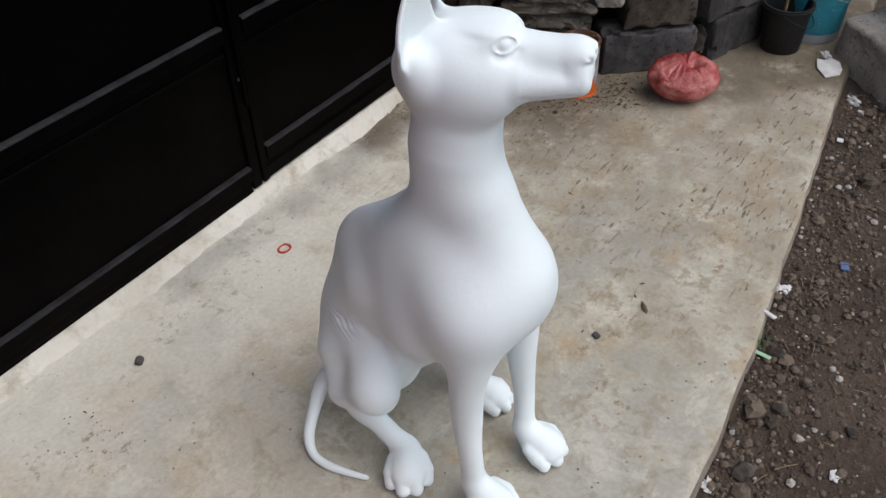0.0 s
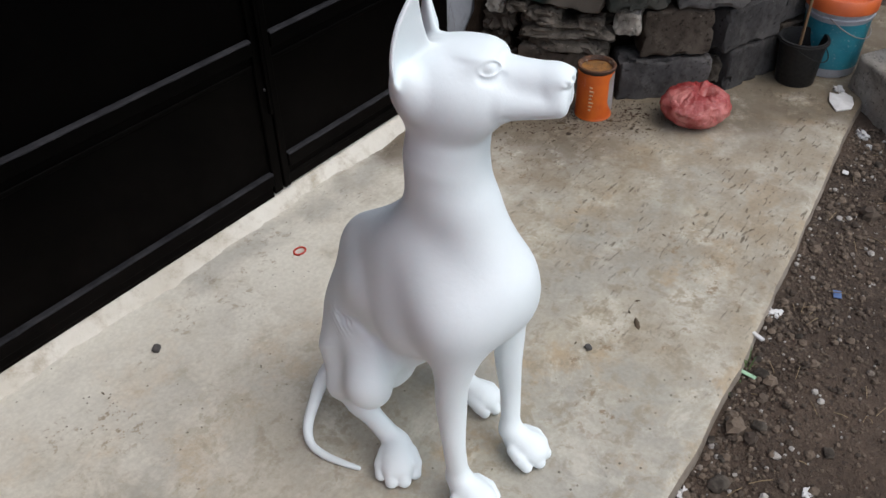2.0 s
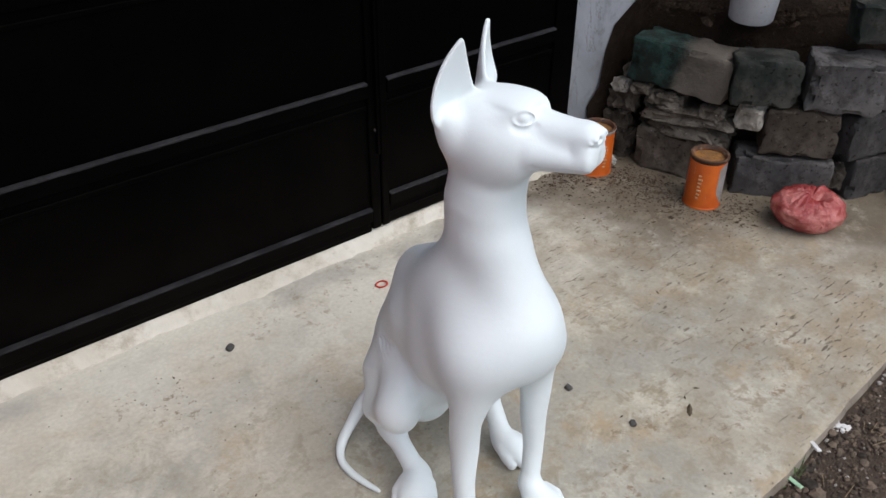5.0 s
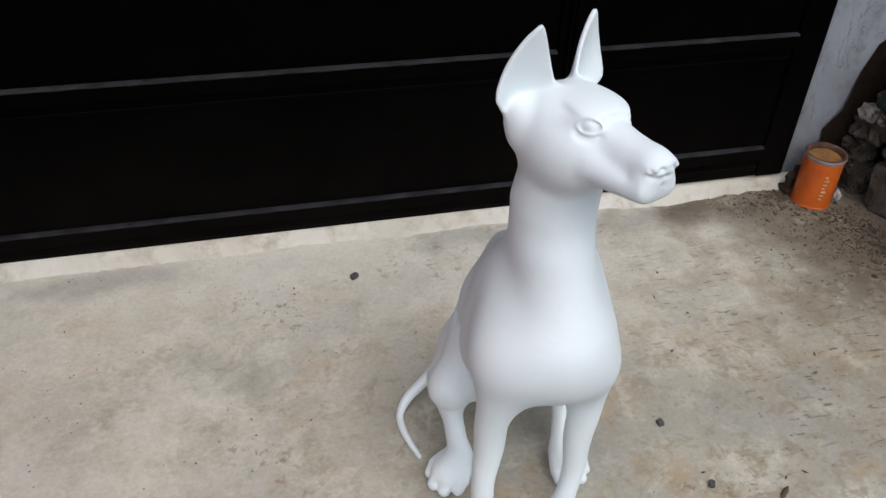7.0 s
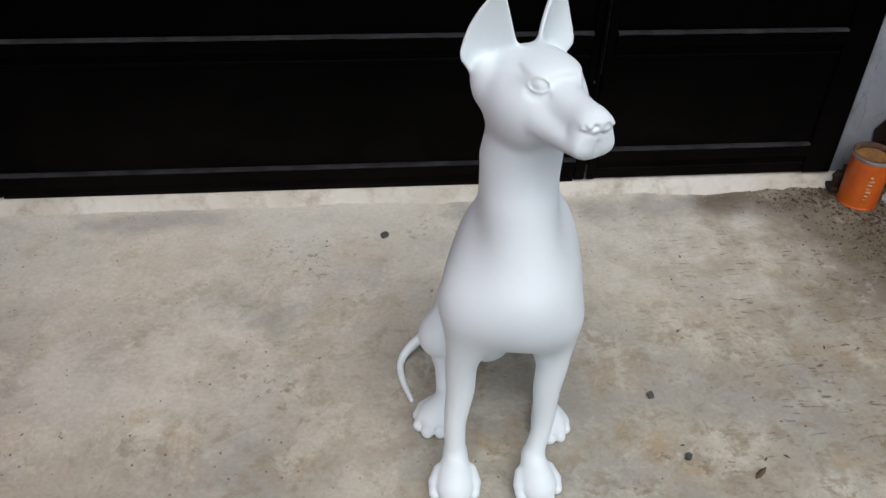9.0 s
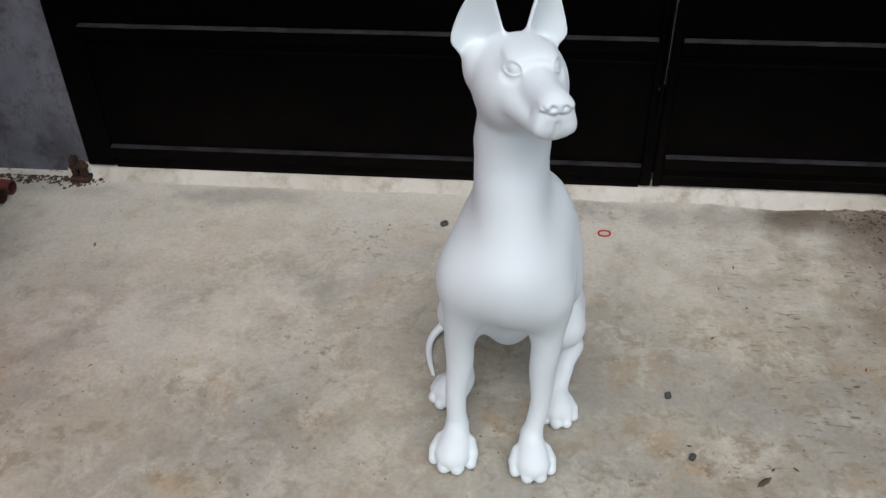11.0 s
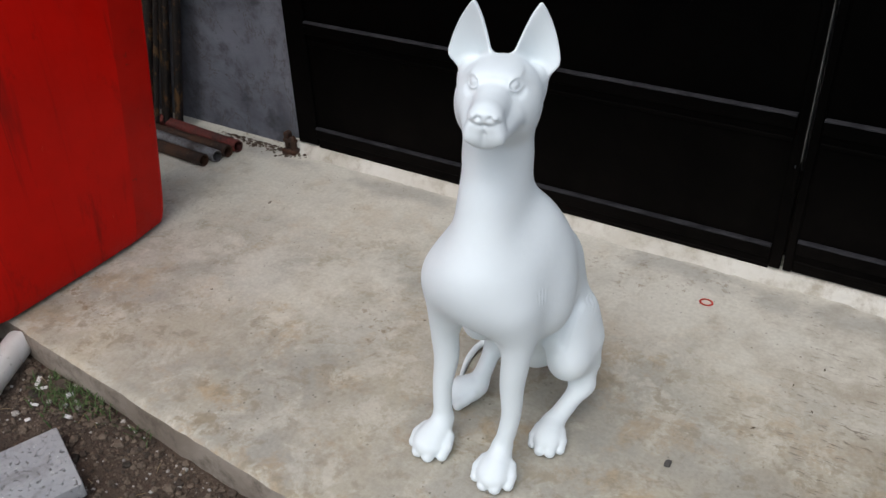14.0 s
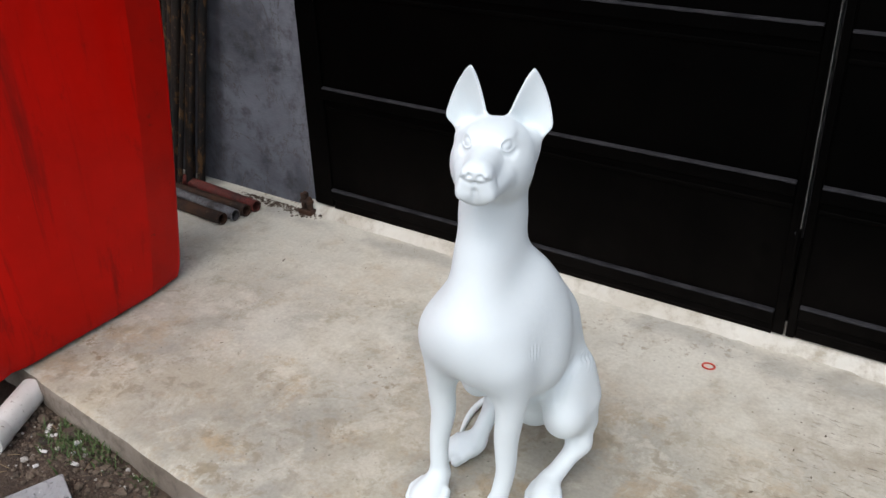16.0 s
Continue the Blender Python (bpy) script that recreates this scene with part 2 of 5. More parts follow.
M_SLAB = concrete_slab()
M_MORTAR = plaster("pale mortar", (0.60, 0.585, 0.53), (0.47, 0.445, 0.38), (0.29, 0.25, 0.185), 0.0)
M_WALL = plaster("grey plaster", (0.26, 0.278, 0.315), (0.175, 0.188, 0.21), (0.12, 0.124, 0.132))
M_CEMENT = plaster("raw cement render", (0.165, 0.174, 0.205), (0.070, 0.074, 0.092), (0.036, 0.036, 0.040), 0.9)
M_HOUSE = plaster("house plaster", (0.36, 0.35, 0.34), (0.28, 0.275, 0.27), (0.22, 0.215, 0.21))
def smeared_block():
    k = Mat("half smeared block", 0.92)
    n1, n2, n3 = k.noise(6, 6, 0.65), k.noise(24, 5, 0.7), k.noise(120, 3)
    col = k.mix(k.step(n1, 0.35, 0.68), (0.075, 0.066, 0.056), (0.120, 0.105, 0.09))
    x = k.math('ADD', k.axis(0), k.step(n1, 0, 1, -0.06, 0.06))
    dark = k.mix(k.step(n2, 0.40, 0.62), (0.016, 0.020, 0.018), (0.020, 0.046, 0.040))
    col = k.mix(k.step(x, -0.03, 0.03, 1, 0), col, dark)
    col = k.mix(k.step(n2, 0.56, 0.74, 0, 0.6), col, (0.06, 0.056, 0.05))
    return k.done(col, None, ((n1, 0.008), (n2, 0.004), (n3, 0.0015)))


M_SMEAR = smeared_block()
M_BLOCK = block_concrete("grey block", (0.060, 0.058, 0.059), (0.122, 0.116, 0.114), (0.024, 0.021, 0.018))
M_BROWN = block_concrete("brown block", (0.068, 0.055, 0.045), (0.130, 0.110, 0.091), (0.026, 0.021, 0.016))
M_GREEN = block_concrete("green smeared block", (0.017, 0.022, 0.020), (0.062, 0.060, 0.054), (0.014, 0.014, 0.012))
M_RUBBLE = block_concrete("rubble stone", (0.070, 0.059, 0.048), (0.175, 0.155, 0.132), (0.022, 0.018, 0.015))
M_LEDGE = block_concrete("worn ledge concrete", (0.25, 0.23, 0.20), (0.33, 0.31, 0.28), (0.15, 0.13, 0.11))
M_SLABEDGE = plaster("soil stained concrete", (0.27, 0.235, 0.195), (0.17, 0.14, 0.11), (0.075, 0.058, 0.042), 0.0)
M_SOIL = soil()
# bank soil darkened so gaps between the blocks go black: shade in the colour
M_BANK = soil("darkened bank soil", 0.26)
M_BANKLEAF = soil("darkened leaf litter", 0.45)
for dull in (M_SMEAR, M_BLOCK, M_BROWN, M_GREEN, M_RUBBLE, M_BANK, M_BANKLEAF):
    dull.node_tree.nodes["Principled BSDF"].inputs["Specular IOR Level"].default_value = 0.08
M_GATE = gate_paint()
M_GATE.node_tree.nodes["Principled BSDF"].inputs["Specular IOR Level"].default_value = 0.02
M_GATEBAR = paint("dusty black rail", (0.010, 0.010, 0.011), (0.016, 0.016, 0.017), 0.6, 8)
M_DUST = paint("pale dust on rail", (0.027, 0.027, 0.030), (0.010, 0.010, 0.012), 0.9, 12)
M_DUST.node_tree.nodes["Principled BSDF"].inputs["Specular IOR Level"].default_value = 0.15
M_EDGE = paint("bare steel edge", (0.17, 0.165, 0.155), (0.08, 0.077, 0.073), 0.5, 25)
M_WHITE = paint("matt white statue paint", (0.755, 0.825, 0.85), (0.725, 0.795, 0.82), 0.62, 7, bump=0.0006)
M_RUST = rust()


def barred_rust():
    k = Mat("flaked dark bar", 0.75, 0.2)
    col = k.mix(k.step(k.noise(5, 5, 0.6), 0.35, 0.65), (0.0035, 0.003, 0.003), (0.016, 0.010, 0.007))
    col = k.mix(k.step(k.noise(1.0, 5, 0.7, k.mapped((30, 30, 12))), 0.53, 0.62, 0, 0.9), col, (0.125, 0.064, 0.022))
    f = k.noise(55, 5, 0.75)
    col = k.mix(k.step(f, 0.62, 0.69, 0, 0.9), col, (0.27, 0.20, 0.12))
    return k.done(col, None, ((f, 0.003),))


M_BAR = barred_rust()
M_DARKRUST = rust("dark rust", 0.42)
M_RINGRED = paint("red rubber", (0.52, 0.045, 0.02), (0.42, 0.03, 0.02), 0.5)
M_PVC = paint("white pvc", (0.76, 0.76, 0.74), (0.64, 0.63, 0.60), 0.4, 9, (0.2, 0.17, 0.13), 0.35)
M_PAPER = paint("white scrap", (0.66, 0.66, 0.65), (0.52, 0.51, 0.50), 0.6, 20)
M_BLACKP = paint("black plastic", (0.004, 0.004, 0.0045), (0.007, 0.007, 0.007), 0.6, 8)
M_TEAL = paint("teal label", (0.02, 0.17, 0.23), (0.03, 0.24, 0.30), 0.4, 10, (0.5, 0.5, 0.52), 0.4)
M_BUCKET = paint("grey white bucket plastic", (0.42, 0.43, 0.46), (0.33, 0.34, 0.38), 0.45, 10, (0.2, 0.19, 0.18), 0.5)
M_ORANGE_LID = paint("orange plastic", (0.62, 0.13, 0.03), (0.5, 0.10, 0.03), 0.45, 10)
M_WOOD = paint("old wood", (0.22, 0.14, 0.07), (0.15, 0.09, 0.05), 0.8, 20)
M_BLUE = paint("blue scrap", (0.06, 0.11, 0.25), (0.10, 0.16, 0.3), 0.5, 20)
M_MINT = paint("pale green scrap", (0.35, 0.55, 0.36), (0.28, 0.45, 0.3), 0.5, 20)
M_LEAF = paint("dry leaf", (0.07, 0.05, 0.03), (0.10, 0.07, 0.04), 0.8, 40)
M_GREYPEB = paint("dark pebble", (0.055, 0.052, 0.05), (0.085, 0.08, 0.075), 0.85, 60)
M_GRASS = paint("grass", (0.045, 0.085, 0.022), (0.075, 0.12, 0.035), 0.7, 30)


def red_paint():
    k = Mat("scuffed red paint", 0.42)
    a = k.noise(2.0, 5, 0.6)
    col = k.mix(k.step(a, 0.3, 0.7), (0.60, 0.005, 0.002), (0.47, 0.005, 0.002))
    streak = k.noise(1.0, 6, 0.65, k.mapped((14, 14, 1.1)), 0.7)
    col = k.mix(k.step(streak, 0.55, 0.74, 0, 0.7), col, (0.15, 0.010, 0.007))
    col = k.mix(k.step(k.noise(7, 6, 0.75, k.mapped((1, 1, 0.5), shift=(3, 1, 2))), 0.56, 0.72, 0, 0.6), col, (0.22, 0.008, 0.006))
    b = k.noise(30, 5, 0.7)
    col = k.mix(k.step(k.noise(1.0, 5, 0.7, k.mapped((46, 46, 9), shift=(2, 5, 1)), 0.6), 0.70, 0.75, 0, 0.6), col, (0.62, 0.20, 0.13))
    return k.done(col, k.step(streak, 0.35, 0.7, 0.34, 0.6), ((a, 0.01), (b, 0.0006)))


M_RED = red_paint()
M_RED.node_tree.nodes["Principled BSDF"].inputs["Specular IOR Level"].default_value = 0.10


def can_label():
    k = Mat("orange can label", 0.45)
    a = k.noise(14, 5, 0.6)
    col = k.mix(k.step(a, 0.3, 0.7), (0.60, 0.125, 0.012), (0.50, 0.085, 0.010))
    drip = k.noise(1.0, 5, 0.6, k.mapped((30, 30, 5)), 0.5)
    col = k.mix(k.step(drip, 0.64, 0.70, 0, 0.9), col, (0.48, 0.44, 0.42))
    rusty = k.noise(22, 5, 0.7)
    col = k.mix(k.step(rusty, 0.64, 0.72, 0, 0.8), col, (0.16, 0.06, 0.025))
    return k.done(col, None, ((a, 0.001),))


M_CAN = can_label()
M_TIN = paint("smeared tin", (0.30, 0.28, 0.28), (0.20, 0.18, 0.17), 0.5, 16, (0.25, 0.09, 0.03), 0.5)
M_DRIED = paint("dried orange paint", (0.33, 0.145, 0.03), (0.15, 0.075, 0.03), 0.7, 22, (0.05, 0.03, 0.02), 0.8)


def bag_film():
    k = Mat("red plastic film", 0.25)
    a = k.noise(11, 4, 0.6)
    col = k.mix(k.step(a, 0.35, 0.65), (0.28, 0.036, 0.036), (0.50, 0.17, 0.155))
    k.b.inputs["Subsurface Weight"].default_value = 0.25
    k.b.inputs["Subsurface Radius"].default_value = (0.03, 0.01, 0.01)
    return k.done(col, None, ((k.noise(18, 3, 0.5, warp=1.5), 0.010), (k.noise(42, 3, 0.6, warp=2.0), 0.005),))


M_BAG = bag_film()


# ---- helpers for meshes ----
def mesh_of(bm, name, material, smooth=None):
    me = bpy.data.meshes.new(name)
    bmesh.ops.recalc_face_normals(bm, faces=bm.faces[:])
    bm.to_mesh(me)
    bm.free()
    me.materials.append(material)
    if smooth is not None:
        for p in me.polygons:
            p.use_smooth = True
        if smooth < 180:
            me.set_sharp_from_angle(angle=radians(smooth))
    return me


def thing(name, bm, material, label, category, group="", kind="", smooth=None, at=None):
    ob = new(name, mesh_of(bm, name, material, smooth))
    if at is not None:
        ob.matrix_world = at
    return tagged(ob, label, category, group, kind)


def base(name, label, category, at, group="", kind=""):
    ob = new(name)
    ob.matrix_world = at
    ob.empty_display_size = 0.05
    return tagged(ob, label, category, group, kind)


def part(name, bm, material, parent, label="", smooth=None, at=None, kind=""):
    ob = new(name, mesh_of(bm, name, material, smooth))
    ob.parent = parent
    if at is not None:
        ob.matrix_basis = at
    return tagged(ob, label, kind=kind)


def add_box(bm, lo, hi, bevel=0.0, seg=1):
    lo, hi = Vector(lo), Vector(hi)
    g = bmesh.ops.create_cube(bm, size=1.0, matrix=Matrix.Translation((lo + hi) / 2) @ Matrix.Diagonal((*(hi - lo), 1)))
    if bevel:
        es = list({e for v in g["verts"] for e in v.link_edges})
        bmesh.ops.bevel(bm, geom=es, offset=bevel, segments=seg, affect='EDGES', profile=0.6)
    return bm


def box(lo, hi, bevel=0.0, seg=1):
    return add_box(bmesh.new(), lo, hi, bevel, seg)


def lathe(profile, n=32, bm=None, at=None, close=False):
    """A turned shape from (radius, height) pairs."""
    bm = bm or bmesh.new()
    at = at or Matrix()
    rings = []
    for r, z in profile:
        if r < 1e-6:
            rings.append([bm.verts.new(at @ Vector((0, 0, z)))])
        else:
            rings.append([bm.verts.new(at @ Vector((r * math.cos(2 * math.pi * i / n), r * math.sin(2 * math.pi * i / n), z))) for i in range(n)])
    if close:
        rings.append(rings[0])
    for a, b in zip(rings, rings[1:]):
        for i in range(n):
            j = (i + 1) % n
            f = [a[i % len(a)], a[j % len(a)], b[j % len(b)], b[i % len(b)]]
            f = list(dict.fromkeys(f))
            if len(f) > 2:
                bm.faces.new(f)
    return bm


def tube(points, radius, n=8, bm=None, ends=True):
    """A round bar along points; radius may be one number or one a point."""
    bm = bm or bmesh.new()
    pts = [Vector(p) for p in points]
    rr = radius if isinstance(radius, (list, tuple)) else [radius] * len(pts)
    rings, side = [], None
    for i, p in enumerate(pts):
        d = (pts[min(i + 1, len(pts) - 1)] - pts[max(i - 1, 0)]).normalized()
        side = (side - d * side.dot(d)).normalized() if side is not None else d.orthogonal().normalized()
        up = d.cross(side)
        rings.append([bm.verts.new(p + rr[i] * (side * math.cos(2 * math.pi * k / n) + up * math.sin(2 * math.pi * k / n))) for k in range(n)])
    for a, b in zip(rings, rings[1:]):
        for k in range(n):
            bm.faces.new((a[k], a[(k + 1) % n], b[(k + 1) % n], b[k]))
    if ends:
        bm.faces.new(rings[0])
        bm.faces.new(rings[-1])
    return bm


def hollow_pipe(length, r, wall, n=20):
    """An open pipe along x."""
    turn = pose(0, 0, 0, 0, 90, 0)
    return lathe([(r, 0), (r, length), (r - wall, length), (r - wall, 0)], n, at=turn, close=True)


def rough_stone(size, seed, cuts=2, amount=0.22, flat=0.0):
    """A broken lump about the size given, standing on z = 0."""
    bm = bmesh.new()
    bmesh.ops.create_icosphere(bm, subdivisions=cuts, radius=0.5)
    o = Vector((seed * 7.31, seed * 3.7, seed * 1.9))
    for v in bm.verts:
        q = v.co.normalized()
        q = Vector([math.copysign(abs(c) ** 0.55, c) for c in q]) * 0.5
        q *= 1 + amount * noise.noise(q * 3.1 + o) + amount * 0.7 * (0.35 - abs(noise.noise(q * 7 + o))) + amount * 0.35 * noise.noise(q * 17 + o)
        v.co = Vector((q.x * size[0], q.y * size[1], (q.z + 0.46) * size[2]))
        if v.co.z < 0:
            v.co.z = 0
    return bm


def worn_block(lx, ly, lz, seed, chip=0.011):
    """A concrete block with knocked edges, standing on z = 0, x along its face."""
    bm = bmesh.new()
    add_box(bm, (-lx / 2, -ly / 2, 0), (lx / 2, ly / 2, lz), 0.005, 1)
    bmesh.ops.subdivide_edges(bm, edges=[e for e in bm.edges if e.calc_length() > 0.06], cuts=11, use_grid_fill=True)
    o = Vector((seed * 5.3, seed * 2.1, seed))
    for v in bm.verts:
        n = noise.noise_vector(v.co * 14 + o)
        edge = sum((abs(abs(v.co.x) - lx / 2) < 0.012, abs(abs(v.co.y) - ly / 2) < 0.012, abs(abs(v.co.z - lz / 2) - lz / 2) < 0.012))
        v.co += n * chip * (1.0 if edge > 1 else 0.28) + noise.noise_vector(v.co * 45 + o) * 0.0022
        if edge > 1:
            bite = max(0, noise.noise(v.co * 22 + o * 2) - 0.06) * 0.060
            v.co += (Vector((0, 0, lz / 2)) - v.co).normalized() * bite
    return bm


# ---- ground, slab and threshold ----
SLAB_FRONT = ((-3.2, -1.29), (-1.95, -1.347), (-1.25, -1.408), (-0.75, -1.445), (-0.24, -1.460), (0.17, -1.430), (0.72, -1.367), (1.46, -1.272), (2.6, -1.16))


def front_y(x):
    for (x0, y0), (x1, y1) in zip(SLAB_FRONT, SLAB_FRONT[1:]):
        if x0 <= x <= x1:
            return y0 + (y1 - y0) * (x - x0) / (x1 - x0)
    return SLAB_FRONT[0][1] if x < SLAB_FRONT[0][0] else SLAB_FRONT[-1][1]


def soil_z(x, y):
    near = math.exp(-((x + 0.2) ** 2 + (y + 1.8) ** 2) / 8)
    lift = 0.060 * max(0.0, min(1.0, (x + 0.9) / 1.2))
    rel = 0.012 * noise.noise(Vector((x * 3, y * 3, 0))) + 0.006 * noise.noise(Vector((x * 11, y * 11, 4)))
    return -0.095 + lift + rel * near * 1.6


def ground_sheet():
    bm = bmesh.new()
    xs = [-400, -60, -12, -5] + [-3.4 + 0.045 * i for i in range(142)] + [5, 12, 60, 400]
    ys = [-400, -60, -12, -5.5] + [-3.4 + 0.045 * i for i in range(50)] + [2, 8, 60, 400]
    grid = [[bm.verts.new((x, y, soil_z(x, y))) for x in xs] for y in ys]
    for a, b in zip(grid, grid[1:]):
        for i in range(len(xs) - 1):
            bm.faces.new((a[i], a[i + 1], b[i + 1], b[i]))
    return bm


thing("ground", ground_sheet(), M_SOIL, "dark brown bare soil strewn with gravel and litter", "ground", kind="structure", smooth=180)


def slab_mesh():
    bm = bmesh.new()
    n = 150
    xs = [-3.2 + 5.8 * i / n for i in range(n + 1)]
    rows = []
    for x in xs:
        f = front_y(x) + 0.006 * noise.noise(Vector((x * 6, 0, 0))) + 0.004 * noise.noise(Vector((x * 23, 0, 3)))
        low = soil_z(x, f) - 0.08
        prof = [(f - 0.004, low), (f - 0.006, -0.03), (f, -0.008), (f + 0.012, -0.001), (f + 0.03, 0.0), (-0.9, 0), (-0.5, 0), (0.02, 0), (0.06, 0.0), (0.06, low)]
        rows.append([bm.verts.new((x, y, z)) for y, z in prof])
    for a, b in zip(rows, rows[1:]):
        for i in range(len(a) - 1):
            bm.faces.new((a[i], b[i], b[i + 1], a[i + 1]))
    return bm


pavement = thing("pavement", slab_mesh(), M_SLAB, "worn beige concrete slab with stains and scratches", "pavement", kind="structure", smooth=40)
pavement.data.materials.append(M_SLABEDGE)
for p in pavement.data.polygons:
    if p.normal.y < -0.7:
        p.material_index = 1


def threshold_mesh():
    bm = bmesh.new()
    n = 180
    rows = []
    for i in range(n + 1):
        x = -1.98 + 2.9 * i / n
        wob = 0.012 + 0.026 * noise.noise(Vector((x * 3.4, 1, 0))) + 0.013 * noise.noise(Vector((x * 19, 2, 0))) + 0.006 * noise.noise(Vector((x * 50, 2, 0)))
        lift = 0.003 * noise.noise(Vector((x * 12, 5, 0)))
        prof = [(-0.044 + wob, -0.004), (-0.038 + wob, 0.002), (-0.020 + wob * 0.5, 0.015 + lift), (-0.004, 0.031 + lift), (0.010, 0.039), (0.10, 0.041), (0.10, -0.004)]
        rows.append([bm.verts.new((x, y, z)) for y, z in prof])
    for a, b in zip(rows, rows[1:]):
        for j in range(len(a) - 1):
            bm.faces.new((a[j], b[j], b[j + 1], a[j + 1]))
    bm.faces.new(rows[0])
    bm.faces.new(rows[-1])
    return bm


thing("threshold", threshold_mesh(), M_MORTAR, "pale rough mortar strip along the foot of the gate", "threshold", kind="structure", smooth=50)

# ---- house walls round the gate ----
thing("wall_west", box((-3.3, 0.03, -0.2), (-1.911, 0.35, 3.4), 0.01, 2), M_CEMENT, "grey cracked plaster wall beside the gate", "wall", kind="structure")
thing("wall_east", box((0.885, 0.02, -0.2), (4.2, 0.35, 3.4), 0.012, 2), M_WALL, "grey rough plaster pillar beside the gate", "wall", kind="structure")
thing("wall_lintel", box((-1.909, 0.05, 2.35), (0.883, 0.35, 3.4), 0.01, 2), M_HOUSE, "plain plaster wall over the gate", "wall", kind="structure")
thing("wall_back", box((-3.3, 0.9, -0.2), (4.2, 1.0, 3.4)), M_HOUSE, "plain wall behind the gate", "wall", kind="structure")
thing("ceiling", box((-3.3, 0.352, 3.2), (4.2, 0.898, 3.4)), M_HOUSE, "plain roof slab behind the gate", "ceiling", kind="structure")
thing("wall_side", box((-3.45, -1.9, -0.2), (-3.302, 1.0, 3.0)), M_HOUSE, "plain side wall at the end of the slab", "wall", kind="structure")


# ---- gate ----
def gate_leaf(x0, x1, bars, wide, label):
    leaf = base("gate_leaf", label, "gate", pose((x0 + x1) / 2, 0.0, 0.022), "leaves of the gate")
    c = (x0 + x1) / 2
    a, b = x0 - c, x1 - c
    part("panel", box((a + 0.002, 0.015, 0.026), (b - 0.002, 0.019, 2.28)), M_GATE, leaf, "flat black sheet steel")
    l, r = wide
    for s, e in ((a, a + l - 0.001), (b - r + 0.001, b)):
        part("stile", box((s, 0.003, 0.024), (e, 0.0145, 2.29), 0.003, 1), M_GATE, leaf)
    for z in bars:
        z -= 0.022
        part("rail", box((a + l, -0.001, z - 0.045), (b - r, 0.0138, z - 0.0015), 0.002, 1), M_GATE, leaf)
        bm = bmesh.new()
        n = 90
        top = []
        for i in range(n + 1):
            x = a + l + 0.001 + (b - a - l - r - 0.002) * i / n
            d = 0.0030 + 0.0015 * noise.noise(Vector((x * 21 + c, z * 9, 0)))
            top.append([bm.verts.new((x, y, h)) for y, h in ((-0.0035, z - d * 1.25), (-0.0035, z), (0.002, z + 0.003), (0.0146, z + 0.003))])
        for p, q in zip(top, top[1:]):
            for j in range(3):
                bm.faces.new((p[j], q[j], q[j + 1], p[j + 1]))
        part("dusty_ledge", bm, M_DUST, leaf, "pale dust caught on the rail")
        part("fold", box((a + l, 0.008, z - 0.088), (b - r, 0.0145, z - 0.074), 0.002, 1), M_GATE, leaf)
    part("bottom_rail", box((a + l, 0.010, 0.024), (b - r, 0.0145, 0.060), 0.002, 1), M_GATE, leaf)
    return leaf


BARS = (0.124, 0.561, 1.012, 1.45, 1.87, 2.26)
wide_leaf = gate_leaf(-1.903, 0.028, BARS, (0.100, 0.036), "wide black steel gate leaf with pale dusty rails")
small_leaf = gate_leaf(0.036, 0.875, (0.160, 0.560, 1.004, 1.44, 1.86, 2.26), (0.027, 0.100), "narrow black steel gate leaf beside the wide one")
part("closing_lip", box((0.9530, -0.010, 0.30), (0.9620, 0.0055, 2.25), 0.001), M_GATE, wide_leaf)
part("edge_strip", box((0.9622, -0.003, 0.40), (0.9640, 0.0050, 2.2)), M_EDGE, wide_leaf, "bare bright edge along the closing seam")
part("latch_stud", lathe([(0.0, 0.008), (0.006, 0.006), (0.007, 0), (0, 0)], 10, at=pose(0.9540, 0.006, 0.38, 90)), M_GATEBAR, wide_leaf)


def pivot(x, y, mirror):
    p = base("gate_pivot", "rusty steel gate pivot bedded at the foot of the wall", "hinge", pose(x, y, 0), "pivots of the gate")
    part("foot_plate", box((-0.035, -0.03, 0.0), (0.035, 0.03, 0.02), 0.004), M_DARKRUST, p)
    part("upright", box((-0.02 * mirror - 0.012, -0.012, 0.02), (-0.02 * mirror + 0.012, 0.02, 0.088), 0.004), M_DARKRUST, p)
    part("pin", lathe([(0.0, 0.0), (0.014, 0.0), (0.014, 0.045), (0.009, 0.055), (0, 0.055)], 14, at=pose(0.012 * mirror, -0.004, 0.02)), M_DARKRUST, p)
    part("bracket", box((-0.03, -0.02, 0.05), (0.032, 0.004, 0.064), 0.002), M_DARKRUST, p)


pivot(-1.925, -0.02, 1)
pivot(0.898, -0.03, -1)


